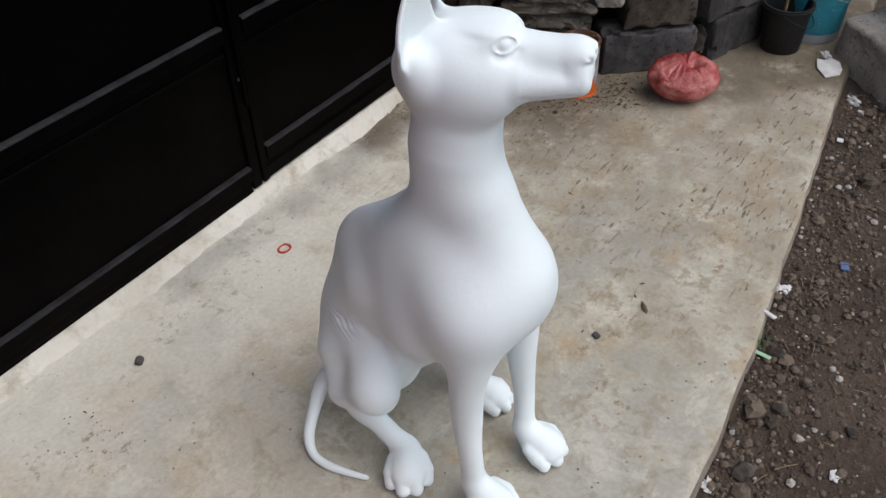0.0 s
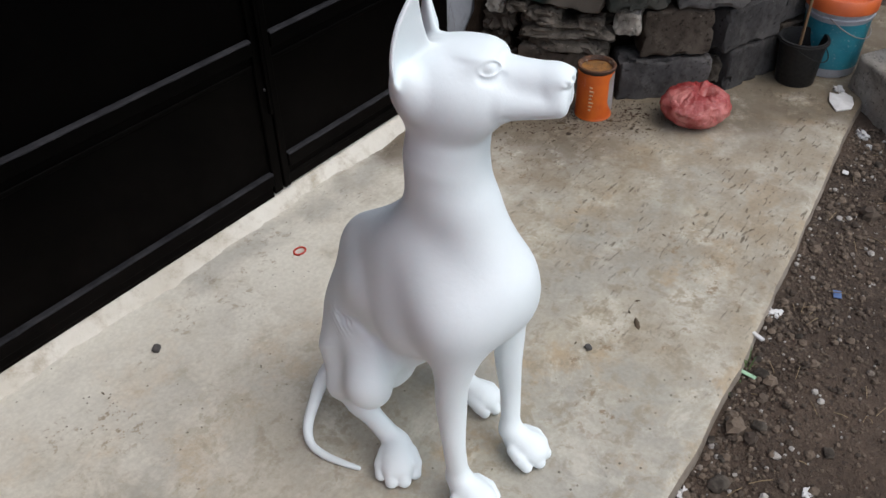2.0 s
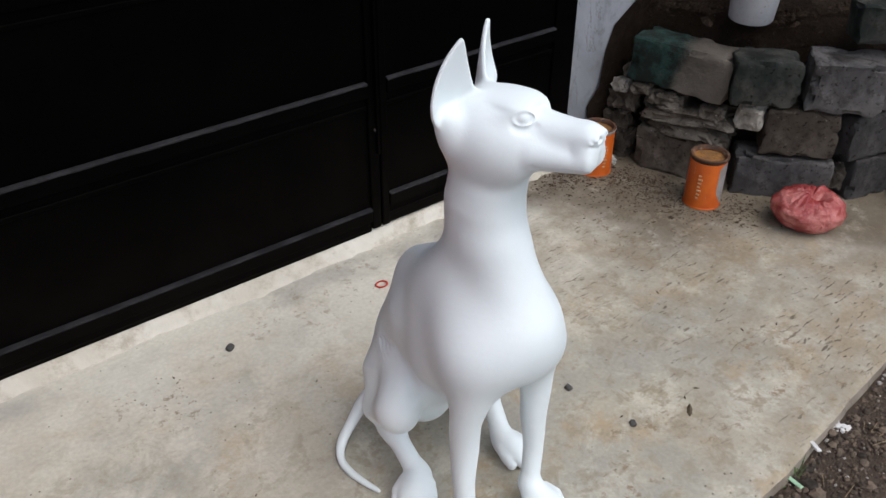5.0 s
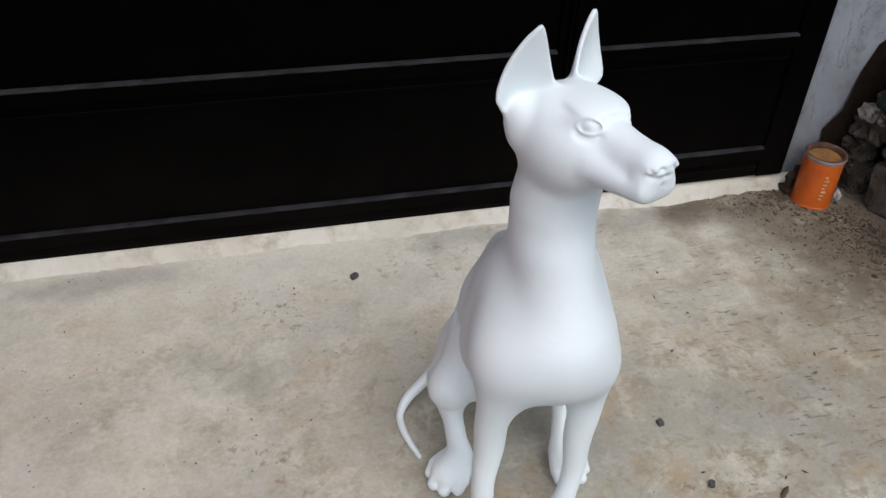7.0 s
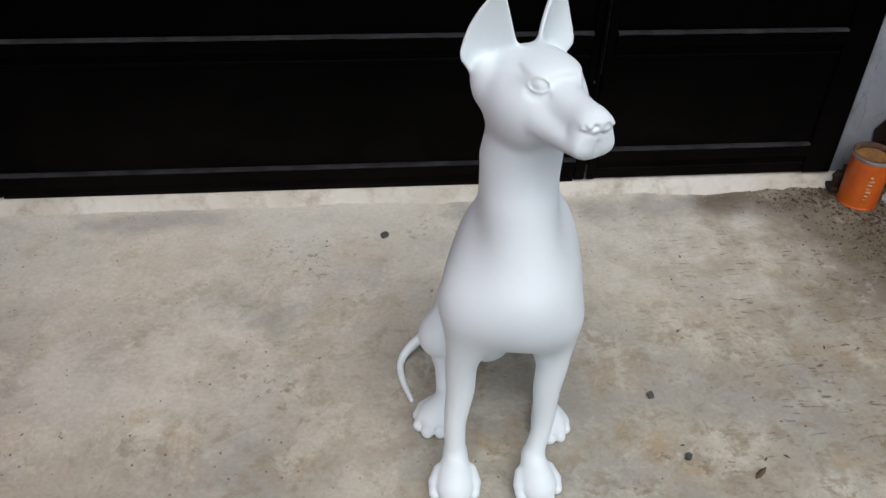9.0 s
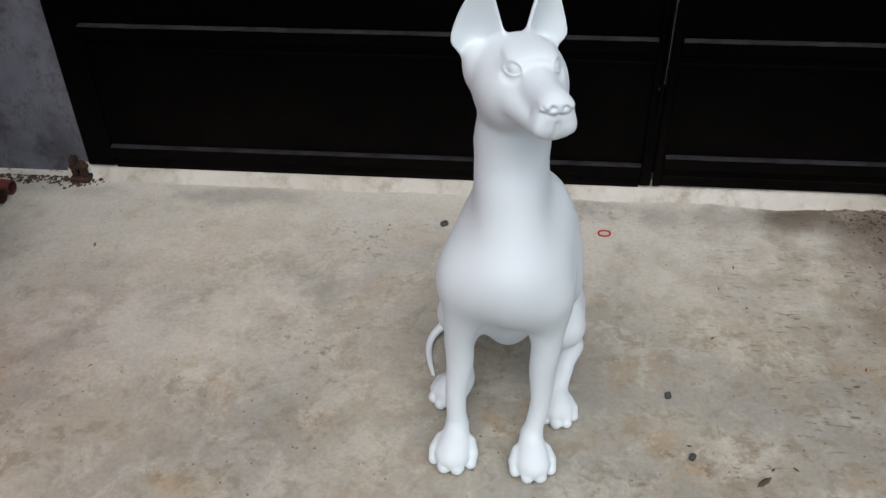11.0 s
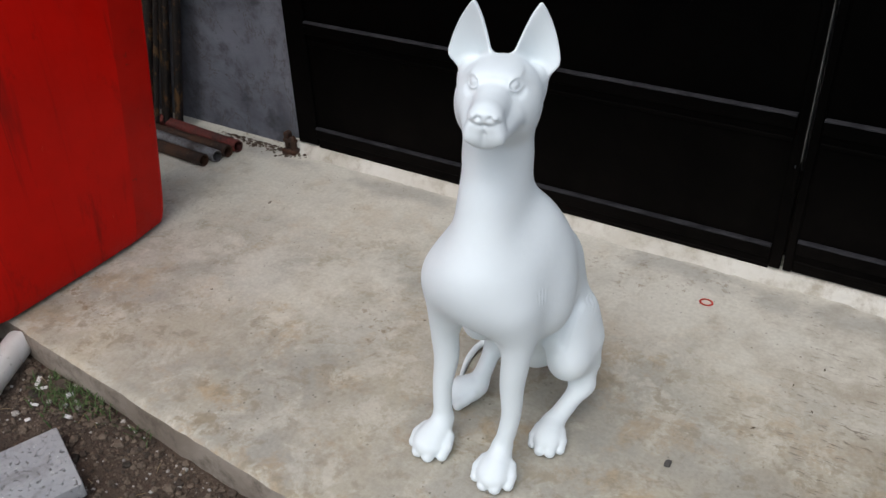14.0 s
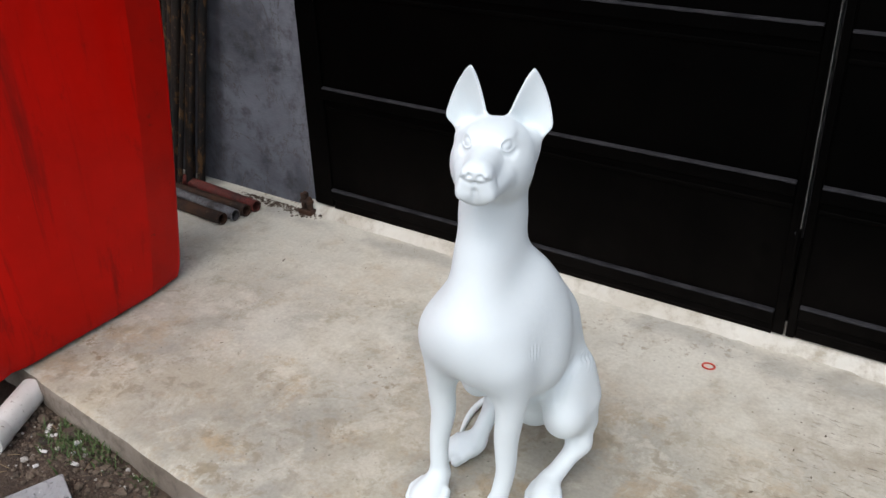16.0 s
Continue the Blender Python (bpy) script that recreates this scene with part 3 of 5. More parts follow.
# ---- the white dog statue: one solid, from smooth blends of simple forms ----
class Clay:
    def __init__(self, lo, hi, h):
        self.lo, self.h = np.array(lo), h
        n = [int(math.ceil((b - a) / h)) + 1 for a, b in zip(lo, hi)]
        self.ax = [(lo[i] + h * np.arange(n[i])).astype(np.float32) for i in range(3)]
        self.d = np.full(n, 0.5, np.float32)

    def region(self, lo, hi):
        s = tuple(slice(max(0, int((lo[i] - self.lo[i]) / self.h)), max(1, int((hi[i] - self.lo[i]) / self.h) + 2)) for i in range(3))
        return s, np.meshgrid(self.ax[0][s[0]], self.ax[1][s[1]], self.ax[2][s[2]], indexing="ij")

    def blend(self, s, d, k, cut=False):
        a = self.d[s]
        if cut:
            a, d = -a, d
            h = np.clip(0.5 + 0.5 * (d - a) / k, 0, 1)
            self.d[s] = -(d + (a - d) * h - k * h * (1 - h))
            return
        h = np.clip(0.5 + 0.5 * (d - a) / k, 0, 1)
        self.d[s] = d + (a - d) * h - k * h * (1 - h)

    def limb(self, a, b, ra, rb, k=0.03, flat=None, cut=False):
        """A tapered round bar; flat: (direction, factor) thins it along a direction."""
        a, b = np.array(a, float), np.array(b, float)
        m = max(ra, rb) * (1.6 if flat else 1.0) + k + 0.012
        s, (x, y, z) = self.region(np.minimum(a, b) - m, np.maximum(a, b) + m)
        ab = b - a
        t = np.clip(((x - a[0]) * ab[0] + (y - a[1]) * ab[1] + (z - a[2]) * ab[2]) / float(ab @ ab), 0, 1)
        px, py, pz = x - a[0] - t * ab[0], y - a[1] - t * ab[1], z - a[2] - t * ab[2]
        if flat:
            f = np.array(flat[0], float)
            f /= np.linalg.norm(f)
            q = (px * f[0] + py * f[1] + pz * f[2]) * (1 / flat[1] - 1)
            px, py, pz = px + q * f[0], py + q * f[1], pz + q * f[2]
        self.blend(s, np.sqrt(px * px + py * py + pz * pz) - (ra + (rb - ra) * t), k, cut)

    def egg(self, c, r, k=0.03, turn=None, cut=False):
        """An ellipsoid, turned by a 3 x 3 matrix whose columns are its axes."""
        c, r = np.array(c, float), np.array(r, float)
        m = max(r) + k + 0.012
        s, (x, y, z) = self.region(c - m, c + m)
        p = [x - c[0], y - c[1], z - c[2]]
        if turn is not None:
            p = [p[0] * turn[0][i] + p[1] * turn[1][i] + p[2] * turn[2][i] for i in range(3)]
        k0 = np.sqrt(sum((p[i] / r[i]) ** 2 for i in range(3)))
        k1 = np.sqrt(sum((p[i] / r[i] ** 2) ** 2 for i in range(3))) + 1e-6
        self.blend(s, k0 * (k0 - 1) / k1, k, cut)

    def path(self, pts, radii, k=0.02):
        pts = [np.array(p, float) for p in pts]
        m = max(radii) + k + 0.012
        s, (x, y, z) = self.region(np.min(pts, 0) - m, np.max(pts, 0) + m)
        d = np.full(x.shape, 0.5, np.float32)
        for a, b, ra, rb in zip(pts, pts[1:], radii, radii[1:]):
            ab = b - a
            if ab @ ab < 1e-12:
                continue
            t = np.clip(((x - a[0]) * ab[0] + (y - a[1]) * ab[1] + (z - a[2]) * ab[2]) / float(ab @ ab), 0, 1)
            q = np.sqrt((x - a[0] - t * ab[0]) ** 2 + (y - a[1] - t * ab[1]) ** 2 + (z - a[2] - t * ab[2]) ** 2) - (ra + (rb - ra) * t)
            d = np.minimum(d, q)
        self.blend(s, d, k)

    def curve(self, pts, radii, k=0.012, steps=5):
        """A smooth tapered bar through the points."""
        p = [np.array(q, float) for q in (pts[0], *pts, pts[-1])]
        q, r = [], []
        for i in range(1, len(p) - 2):
            for j in range(steps):
                t = j / steps
                q.append(0.5 * (2 * p[i] + (p[i + 1] - p[i - 1]) * t + (2 * p[i - 1] - 5 * p[i] + 4 * p[i + 1] - p[i + 2]) * t * t + (3 * p[i] - p[i - 1] - 3 * p[i + 1] + p[i + 2]) * t ** 3))
                r.append(radii[i - 1] + (radii[i] - radii[i - 1]) * t)
        self.path(q + [p[-1]], r + [radii[-1]], k)

    def face(self, c, radius, n, k):
        """Planes off what lies beyond c in direction n, near c."""
        c, n = np.array(c, float), np.array(n, float)
        s, (x, y, z) = self.region(c - radius, c + radius)
        self.blend(s, -((x - c[0]) * n[0] + (y - c[1]) * n[1] + (z - c[2]) * n[2]), k, True)

    def leaf(self, foot, tip, n, width, thick, cup, k, lean=0.0):
        """A cupped leaf-shaped sheet from foot to tip, open towards n."""
        foot, tip, n = (np.array(v, float) for v in (foot, tip, n))
        axis = tip - foot
        length = np.linalg.norm(axis)
        axis /= length
        n = n - (n @ axis) * axis
        n /= np.linalg.norm(n)
        side = np.cross(axis, n)
        m = width + 0.03
        s, g = self.region(np.minimum(foot, tip) - m, np.maximum(foot, tip) + m)
        p = [g[i] - foot[i] for i in range(3)]
        y = sum(p[i] * axis[i] for i in range(3))
        x = sum(p[i] * side[i] for i in range(3))
        z = sum(p[i] * n[i] for i in range(3))
        t = np.clip(y / length, 0, 1)
        half = width * (1.22 + 0.35 * t) * np.clip(1 - t, 1e-4, 1) ** 0.80 * (0.36 + 0.64 * np.sin(0.5 * math.pi * np.clip(t / 0.34, 0, 1)))
        x = x - lean * np.sin(math.pi * t)
        bowl = cup * (1 - 0.75 * t) * (np.clip(np.abs(x) / width, 0, 1.3) ** 2 - 0.55) - 0.010 * t * (1 - t)
        flat = (np.abs(z - bowl) - thick) * 0.85
        edge = (np.abs(x) - half) * 0.72
        end = np.maximum(y - length, -y - 0.004)
        q = [np.maximum(v + 0.003, 0) for v in (flat, edge, end)]
        d = np.sqrt(q[0] ** 2 + q[1] ** 2 + q[2] ** 2) + np.minimum(np.maximum(np.maximum(flat, edge), end) + 0.003, 0) - 0.003
        self.blend(s, d, k)

    def furrow(self, pts, r, depth, k):
        """A soft groove along the surface under the points; a ridge where depth is negative."""
        line = []
        for p in pts:
            p = np.array(p, float)
            for _ in range(3):
                i = np.clip(((p - self.lo) / self.h + 0.5).astype(int), 4, np.array(self.d.shape) - 5)
                g = np.array([self.d[tuple(i + e)] - self.d[tuple(i - e)] for e in np.eye(3, dtype=int) * 4])
                g = g / max(np.linalg.norm(g), 1e-9)
                p = p - self.d[tuple(i)] * g
            line.append(p + g * (r - depth) if depth > 0 else p - g * (r + depth))
        for a, b in zip(line, line[1:]):
            self.limb(a, b, r, r, k, cut=depth > 0)

    def reach(self, p, n):
        """The point of the surface met from p along n."""
        p = np.array(p, float)
        for _ in range(6):
            i = np.clip(((p - self.lo) / self.h + 0.5).astype(int), 0, np.array(self.d.shape) - 1)
            p = p - self.d[tuple(i)] * n
        return p

    def soften(self, low, high, fade, r):
        """Rubs the form smooth between two heights, fading out over some way above and below."""
        z = self.ax[2]
        w = np.clip((z - low) / fade, 0, 1) * np.clip((high - z) / fade, 0, 1)
        s = slice(int(np.argmax(w > 0)), len(w) - int(np.argmax(w[::-1] > 0)))
        was = self.d[:, :, s]
        q = was.astype(np.float64)
        n = 2 * r + 1
        for _ in range(2):
            for ax in range(3):
                pad = [(0, 0)] * 3
                pad[ax] = (r + 1, r)
                t = np.cumsum(np.pad(q, pad, mode="edge"), axis=ax)
                hi, lo = [slice(None)] * 3, [slice(None)] * 3
                hi[ax], lo[ax] = slice(n, None), slice(0, -n)
                q = (t[tuple(hi)] - t[tuple(lo)]) / n
        self.d[:, :, s] = was + (q - was) * w[s]

    def ripple(self, c, radius, way, length, depth):
        """Fine parallel creases that fade out from a centre."""
        c = np.array(c, float)
        s, (x, y, z) = self.region(c - radius, c + radius)
        x, y, z = x - c[0], y - c[1], z - c[2]
        fade = np.clip(1 - (x * x + y * y + z * z) / radius ** 2, 0, 1)
        bend = way[0] * x + way[1] * y + way[2] * z + 2 * (x * x + y * y)
        self.d[s] += depth * fade * np.sin(2 * math.pi * bend / length)

    def surface(self, rounds=2):
        """Quads where the field crosses zero, one vertex a cell, then relaxed."""
        d, h = self.d, self.h
        neg = d < 0
        n = np.array(d.shape) - 1
        cnt = np.zeros(n, np.int8)
        for i in (0, 1):
            for j in (0, 1):
                for k in (0, 1):
                    cnt += neg[i:i + n[0], j:j + n[1], k:k + n[2]]
        cells = np.argwhere((cnt > 0) & (cnt < 8))
        index = -np.ones(n, np.int64)
        index[tuple(cells.T)] = np.arange(len(cells))
        acc, num = np.zeros((len(cells), 3)), np.zeros(len(cells))
        corner = [np.array((i, j, k)) for i in (0, 1) for j in (0, 1) for k in (0, 1)]
        for p in corner:
            for ax in range(3):
                if p[ax] == 0:
                    q = p.copy()
                    q[ax] = 1
                    da, db = d[tuple((cells + p).T)], d[tuple((cells + q).T)]
                    hit = (da < 0) != (db < 0)
                    t = np.where(hit, da / np.where(hit, da - db, 1), 0)
                    pos = p + np.zeros((len(cells), 3))
                    pos[:, ax] += t
                    acc[hit] += pos[hit]
                    num[hit] += 1
        verts = self.lo + h * (cells + acc / num[:, None])
        quads = []
        for ax in range(3):
            u, v = [a for a in range(3) if a != ax]
            sl0, sl1 = [slice(1, -1)] * 3, [slice(1, -1)] * 3
            sl0[ax], sl1[ax] = slice(0, -1), slice(1, None)
            flip = neg[tuple(sl0)] != neg[tuple(sl1)]
            e = np.argwhere(flip)
            off = np.ones(3, int)
            off[ax] = 0
            e = e + off
            eu, ev = np.zeros(3, int), np.zeros(3, int)
            eu[u], ev[v] = 1, 1
            q = np.stack([index[tuple((e - eu - ev).T)], index[tuple((e - ev).T)], index[tuple(e.T)], index[tuple((e - eu).T)]], 1)
            inside = neg[tuple(e.T)]
            if ax == 1:
                inside = ~inside
            q[~inside] = q[~inside][:, ::-1]
            quads.append(q[:, ::-1])
        quads = np.concatenate(quads)
        for _ in range(rounds):
            s, c = np.zeros_like(verts), np.zeros(len(verts))
            for i in range(4):
                j = (i + 1) % 4
                np.add.at(s, quads[:, i], verts[quads[:, j]])
                np.add.at(s, quads[:, j], verts[quads[:, i]])
                np.add.at(c, quads[:, i], 1)
                np.add.at(c, quads[:, j], 1)
            verts = verts + 0.5 * (s / c[:, None] - verts)
        return verts, quads


def dog_paw(c, paw, front):
    """Four knuckled toes on a short pad; paw: ahead, left, splay to the left, size."""
    ahead, left, splay, size = paw
    sa, ca = math.sin(radians(splay)), math.cos(radians(splay))

    def at(p, q, w):
        return (ahead + (q * ca - p * sa) * size, left + (p * ca + q * sa) * size, w * size)

    if front:
        c.limb(at(0, -0.002, 0.066), at(0, 0.030, 0.043), 0.0205 * size, 0.030 * size, 0.022)
        c.limb(at(0, 0.030, 0.036), at(0, 0.050, 0.032), 0.036 * size, 0.040 * size, 0.022, ((0, 0, 1), 0.80))
        toes, bend, tip = ((-0.038, -0.014, 0.0170), (-0.0135, 0.003, 0.0195), (0.0135, 0.003, 0.0195), (0.038, -0.016, 0.0170)), 0.058, 0.074
    else:
        c.limb(at(0, -0.002, 0.048), at(0, 0.022, 0.040), 0.023 * size, 0.030 * size, 0.020)
        c.limb(at(0, 0.024, 0.035), at(0, 0.038, 0.032), 0.035 * size, 0.039 * size, 0.020, ((0, 0, 1), 0.80))
        toes, bend, tip = ((-0.034, -0.016, 0.0165), (-0.0125, 0.002, 0.0185), (0.0125, 0.002, 0.0185), (0.034, -0.016, 0.0165)), 0.055, 0.071
    for p, q, r in toes:
        r *= size
        c.limb(at(p * 0.82, bend - 0.022 + q, 0.041), at(p, bend + q, 0.031), r * 0.85, r * 0.98, 0.006)
        c.limb(at(p, bend + q, 0.031), at(p * 1.04, tip + q, 0.017), r * 0.95, r * 0.80, 0.002)


def dog_statue():
    c = Clay((-0.36, -0.31, -0.012), (0.35, 0.28, 1.16), 0.0024)
    # rounded masses of the trunk: ahead, left, up and the three half widths
    form = {
        "back": (-0.0956, -0.0183, 0.4035, 0.1598, 0.0621, 0.1816),
        "ribs": (0.1075, -0.0189, 0.5044, 0.1167, 0.1184, 0.1027),
        "seat": (-0.1790, -0.0233, 0.2290, 0.1267, 0.0898, 0.1645),
        "barrel": (-0.0123, 0.0103, 0.4551, 0.1159, 0.1117, 0.1380),
    }
    # belly and neck: ahead, left, up, radius
    neck = {
        "belly0": (0.0277, -0.0025, 0.4546, 0.0815),
        "belly1": (-0.0898, -0.0070, 0.3147, 0.0883),
        "n0": (0.0292, -0.0091, 0.6016, 0.0593),
        "n1": (0.0523, -0.0149, 0.7875, 0.0754),
        "n2": (0.0640, 0.0044, 0.9335, 0.0654),
        "throat0": (0.1088, -0.0105, 0.6812, 0.0528),
        "throat1": (0.1353, -0.0005, 0.5616, 0.0763),
    }
    # right foreleg; paw: ahead, left, splay, size
    fore_right = {
        "blade0": (0.0083, -0.0385, 0.6172, 0.0455),
        "blade1": (0.1229, -0.0896, 0.4948, 0.0573),
        "arm0": (-0.0330, -0.0333, 0.5345, 0.0611),
        "arm1": (0.0184, -0.0795, 0.4176, 0.0604),
        "leg0": (0.1322, -0.0857, 0.4607, 0.0425),
        "leg1": (0.1436, -0.0999, 0.4041, 0.0403),
        "leg2": (0.1371, -0.1080, 0.3364, 0.0337),
        "leg3": (0.1352, -0.1070, 0.2582, 0.0305),
        "leg4": (0.1463, -0.1145, 0.1691, 0.0238),
        "paw": (0.1554, -0.1109, 2.4874, 1.0700),
        "wrist": (0.0225, 0.0000),
    }
    # left foreleg; paw: ahead, left, splay, size
    fore_left = {
        "blade0": (-0.0026, 0.0450, 0.6255, 0.0467),
        "blade1": (0.1299, 0.0453, 0.4722, 0.0584),
        "arm0": (-0.0281, 0.0487, 0.5377, 0.0620),
        "arm1": (0.0194, 0.0756, 0.4194, 0.0611),
        "leg0": (0.1283, 0.0748, 0.4620, 0.0422),
        "leg1": (0.1279, 0.0818, 0.4001, 0.0379),
        "leg2": (0.1301, 0.0824, 0.3333, 0.0336),
        "leg3": (0.1347, 0.0769, 0.2581, 0.0290),
        "leg4": (0.1414, 0.0786, 0.1663, 0.0228),
        "paw": (0.1584, 0.0631, 10.7, 1.0200),
        "wrist": (0.0210, 0.0000),
    }
    # right hind leg; foot: ahead, left, splay, size
    hind_right = {
        "hip": (-0.1049, -0.0417, 0.4257, 0.0825),
        "haunch": (-0.1570, -0.0228, 0.3154, 0.0846),
        "thigh": (-0.1181, -0.0697, 0.2894, 0.0782),
        "knee": (-0.0694, -0.1427, 0.2294, 0.0465),
        "calf": (-0.1884, -0.0917, 0.2108, 0.0612),
        "hock": (-0.1619, -0.1371, 0.1611, 0.0305),
        "heel": (-0.1199, -0.1290, 0.1172, 0.0223),
        "ankle": (0.0244, 0.0000),
        "foot": (-0.0161, -0.1221, 46.9, 1.0575),
        "ham": (-0.1349, -0.0814, 0.2548, 0.0751, 0.0404, 0.0784),
    }
    # left hind leg; foot: ahead, left, splay, size
    hind_left = {
        "hip": (-0.1189, 0.0206, 0.4440, 0.0840),
        "haunch": (-0.1451, 0.0267, 0.3138, 0.0841),
        "thigh": (-0.1197, 0.0765, 0.2897, 0.0790),
        "knee": (-0.0645, 0.1163, 0.2233, 0.0497),
        "calf": (-0.1452, 0.1052, 0.2091, 0.0565),
        "hock": (-0.1502, 0.1203, 0.1553, 0.0323),
        "heel": (-0.1084, 0.1395, 0.1122, 0.0226),
        "ankle": (0.0246, 0.0000),
        "foot": (-0.0017, 0.1113, 16.1, 0.9600),
        "ham": (-0.1384, 0.0982, 0.2577, 0.0744, 0.0447, 0.0793),
    }
    # tail, curled round to the right along the ground
    tail = {
        "t0": (-0.2401, -0.0585, 0.1488, 0.0223),
        "t1": (-0.2517, -0.1194, 0.1045, 0.0180),
        "t2": (-0.2423, -0.1669, 0.0603, 0.0137),
        "t3": (-0.2222, -0.2097, 0.0284, 0.0124),
        "t4": (-0.1877, -0.2324, 0.0134, 0.0095),
        "t5": (-0.1464, -0.2321, 0.0087, 0.0092),
        "t6": (-0.1030, -0.2212, 0.0079, 0.0079),
        "t7": (-0.0603, -0.2051, 0.0060, 0.0056),
    }
    # head, in its own axes
    skull = {
        "place": (0.0730, -0.0025, 0.9421),
        "turn": (24.6, 2.0926, -2.7144),
        "skull": (-0.0189, 0.0000, -0.0221, 0.0992, 0.0848, 0.0791),
        "cheek": (0.0148, 0.0350, -0.0336, 0.0700, 0.0414, 0.0553),
        "muzzle0": (0.0445, 0.0000, -0.0172, 0.0499),
        "muzzle1": (0.1477, 0.0000, -0.0001, 0.0307),
        "lip0": (0.0809, 0.0306, -0.0259, 0.0289),
        "lip1": (0.1676, 0.0196, -0.0274, 0.0202),
        "brow": (0.0439, 0.0240, 0.0455, 0.0211, 0.0190, 0.0079),
        "snout": (0.1617, 0.0000, 0.0035, 0.0202, 0.0290, 0.0265),
        "nose": (0.1759, 0.0000, 0.0125, 0.0264, 0.0300, 0.0093),
        "cut": (0.1880, 0.0000, -0.0047),
        "jaw0": (0.0806, 0.0135, -0.0410, 0.0187),
        "jaw1": (0.1606, 0.0064, -0.0378, 0.0169),
        "poll": (-0.0591, 0.0692, -0.0063, 0.0223, 0.0211, 0.0362),
    }
    # ears: foot, tip, width, cup
    ear = {
        "right": (-0.0664, -0.0540, -0.0013, -0.0400, -0.0625, 0.1590, 0.0515, 0.0311, -0.0090),
        "left": (-0.0594, 0.0525, 0.0012, -0.0611, 0.0690, 0.1580, 0.0505, 0.0334, 0.0080),
    }

    def egg(e, k, turn=None):
        c.egg(e[:3], e[3:6], k, turn)

    def limb(a, b, k, flat=None):
        c.limb(a[:3], b[:3], a[3], b[3], k, flat)

    # trunk and neck
    egg(form["back"], 0.03)
    egg(form["ribs"], 0.06)
    egg(form["seat"], 0.07)
    limb(neck["belly0"], neck["belly1"], 0.05)
    egg(form["barrel"], 0.08)
    c.curve([neck[q][:3] for q in ("n0", "n1", "n2")], [neck[q][3] for q in ("n0", "n1", "n2")], 0.085)
    limb(neck["throat0"], neck["throat1"], 0.085)
    for s, fore, hind in ((-1, fore_right, hind_right), (1, fore_left, hind_left)):
        # shoulder blade, upper arm, foreleg
        limb(fore["blade0"], fore["blade1"], 0.07)
        limb(fore["arm0"], fore["arm1"], 0.08)
        p = fore["paw"]
        leg = [fore["leg%d" % i] for i in range(5)] + [(p[0] - 0.002, p[1], 0.064 * p[3], fore["wrist"][0])]
        c.curve([q[:3] for q in leg], [q[3] for q in leg], 0.05)
        dog_paw(c, (p[0], p[1], p[2] * s, p[3]), True)
        # haunch, thigh, knee, hock, hind foot
        limb(hind["hip"], hind["haunch"], 0.045)
        limb(hind["thigh"], hind["knee"], 0.024, ((0, 1, 0), 0.85))
        egg(hind["ham"], 0.04)
        limb(hind["calf"], hind["hock"], 0.05)
        k, q, p = hind["knee"], hind["hock"], hind["foot"]
        limb((k[0], k[1], k[2] - 0.012, k[3] * 0.9), (q[0] + 0.008, q[1], q[2], q[3]), 0.04)
        limb(hind["heel"], (p[0], p[1], 0.044 * p[3], hind["ankle"][0]), 0.03)
        limb((hind["ham"][0] + 0.02, hind["ham"][1], 0.180, 0.032), hind["heel"], 0.035)
        dog_paw(c, (p[0], p[1], p[2] * s, p[3]), False)
    c.soften(0.30, 0.80, 0.09, 5)
    for s, hind in ((-1, hind_right), (1, hind_left)):
        # edge of the thigh and folds where it meets the flank
        c.furrow([(-0.177, s * 0.133, 0.350), (-0.112, s * 0.13, 0.368), (-0.060, s * 0.125, 0.338), (-0.022, s * 0.12, 0.285)], 0.012, 0.0035, 0.010)
        q = hind["thigh"]
        c.ripple((q[0] - 0.050, q[1] + s * 0.058, q[2] + 0.055), 0.055, (0.25, 0.0, 0.97), 0.0125, 0.0017)
    c.ripple((0.100, 0.122, 0.505), 0.024, (0.95, 0.0, 0.25), 0.0110, 0.0014)
    path = list(tail.values())
    c.curve([q[:3] for q in path], [q[3] for q in path], 0.004)

    # head, turned to its left
    yaw, nod, roll = (radians(v) for v in skull["turn"])
    hf = np.array((math.cos(yaw) * math.cos(nod), math.sin(yaw) * math.cos(nod), math.sin(nod)))
    hs = np.array((-math.sin(yaw), math.cos(yaw), 0.0))
    hu = np.cross(hf, hs)
    hs, hu = hs * math.cos(roll) + hu * math.sin(roll), hu * math.cos(roll) - hs * math.sin(roll)
    hc, turn = np.array(skull["place"]), np.stack((hf, hs, hu), 1)

    def h(a, b, e):
        return hc + a * hf + b * hs + e * hu

    def on(key, s=1):
        q = skull[key]
        return h(q[0], q[1] * s, q[2])

    def lump(key, s, k):
        c.egg(on(key, s), skull[key][3:], k, turn)

    def bar(a, b, s, k):
        c.limb(on(a, s), on(b, s), skull[a][3], skull[b][3], k)

    lump("skull", 1, 0.03)
    for s in (-1, 1):
        lump("cheek", s, 0.025)
    bar("muzzle0", "muzzle1", 1, 0.03)
    for s in (-1, 1):
        bar("lip0", "lip1", s, 0.012)
        lump("brow", s, 0.035)
    lump("snout", 1, 0.015)
    # straight bridge and full upper lip
    c.limb(h(0.095, 0, 0.010), h(0.158, 0, 0.006), 0.028, 0.0255, 0.015)
    c.egg(h(0.164, 0, -0.014), (0.0225, 0.0345, 0.0230), 0.014, turn)
    lump("nose", 1, 0.008)
    c.face(on("cut"), 0.06, 0.99 * hf - 0.10 * hu, 0.010)
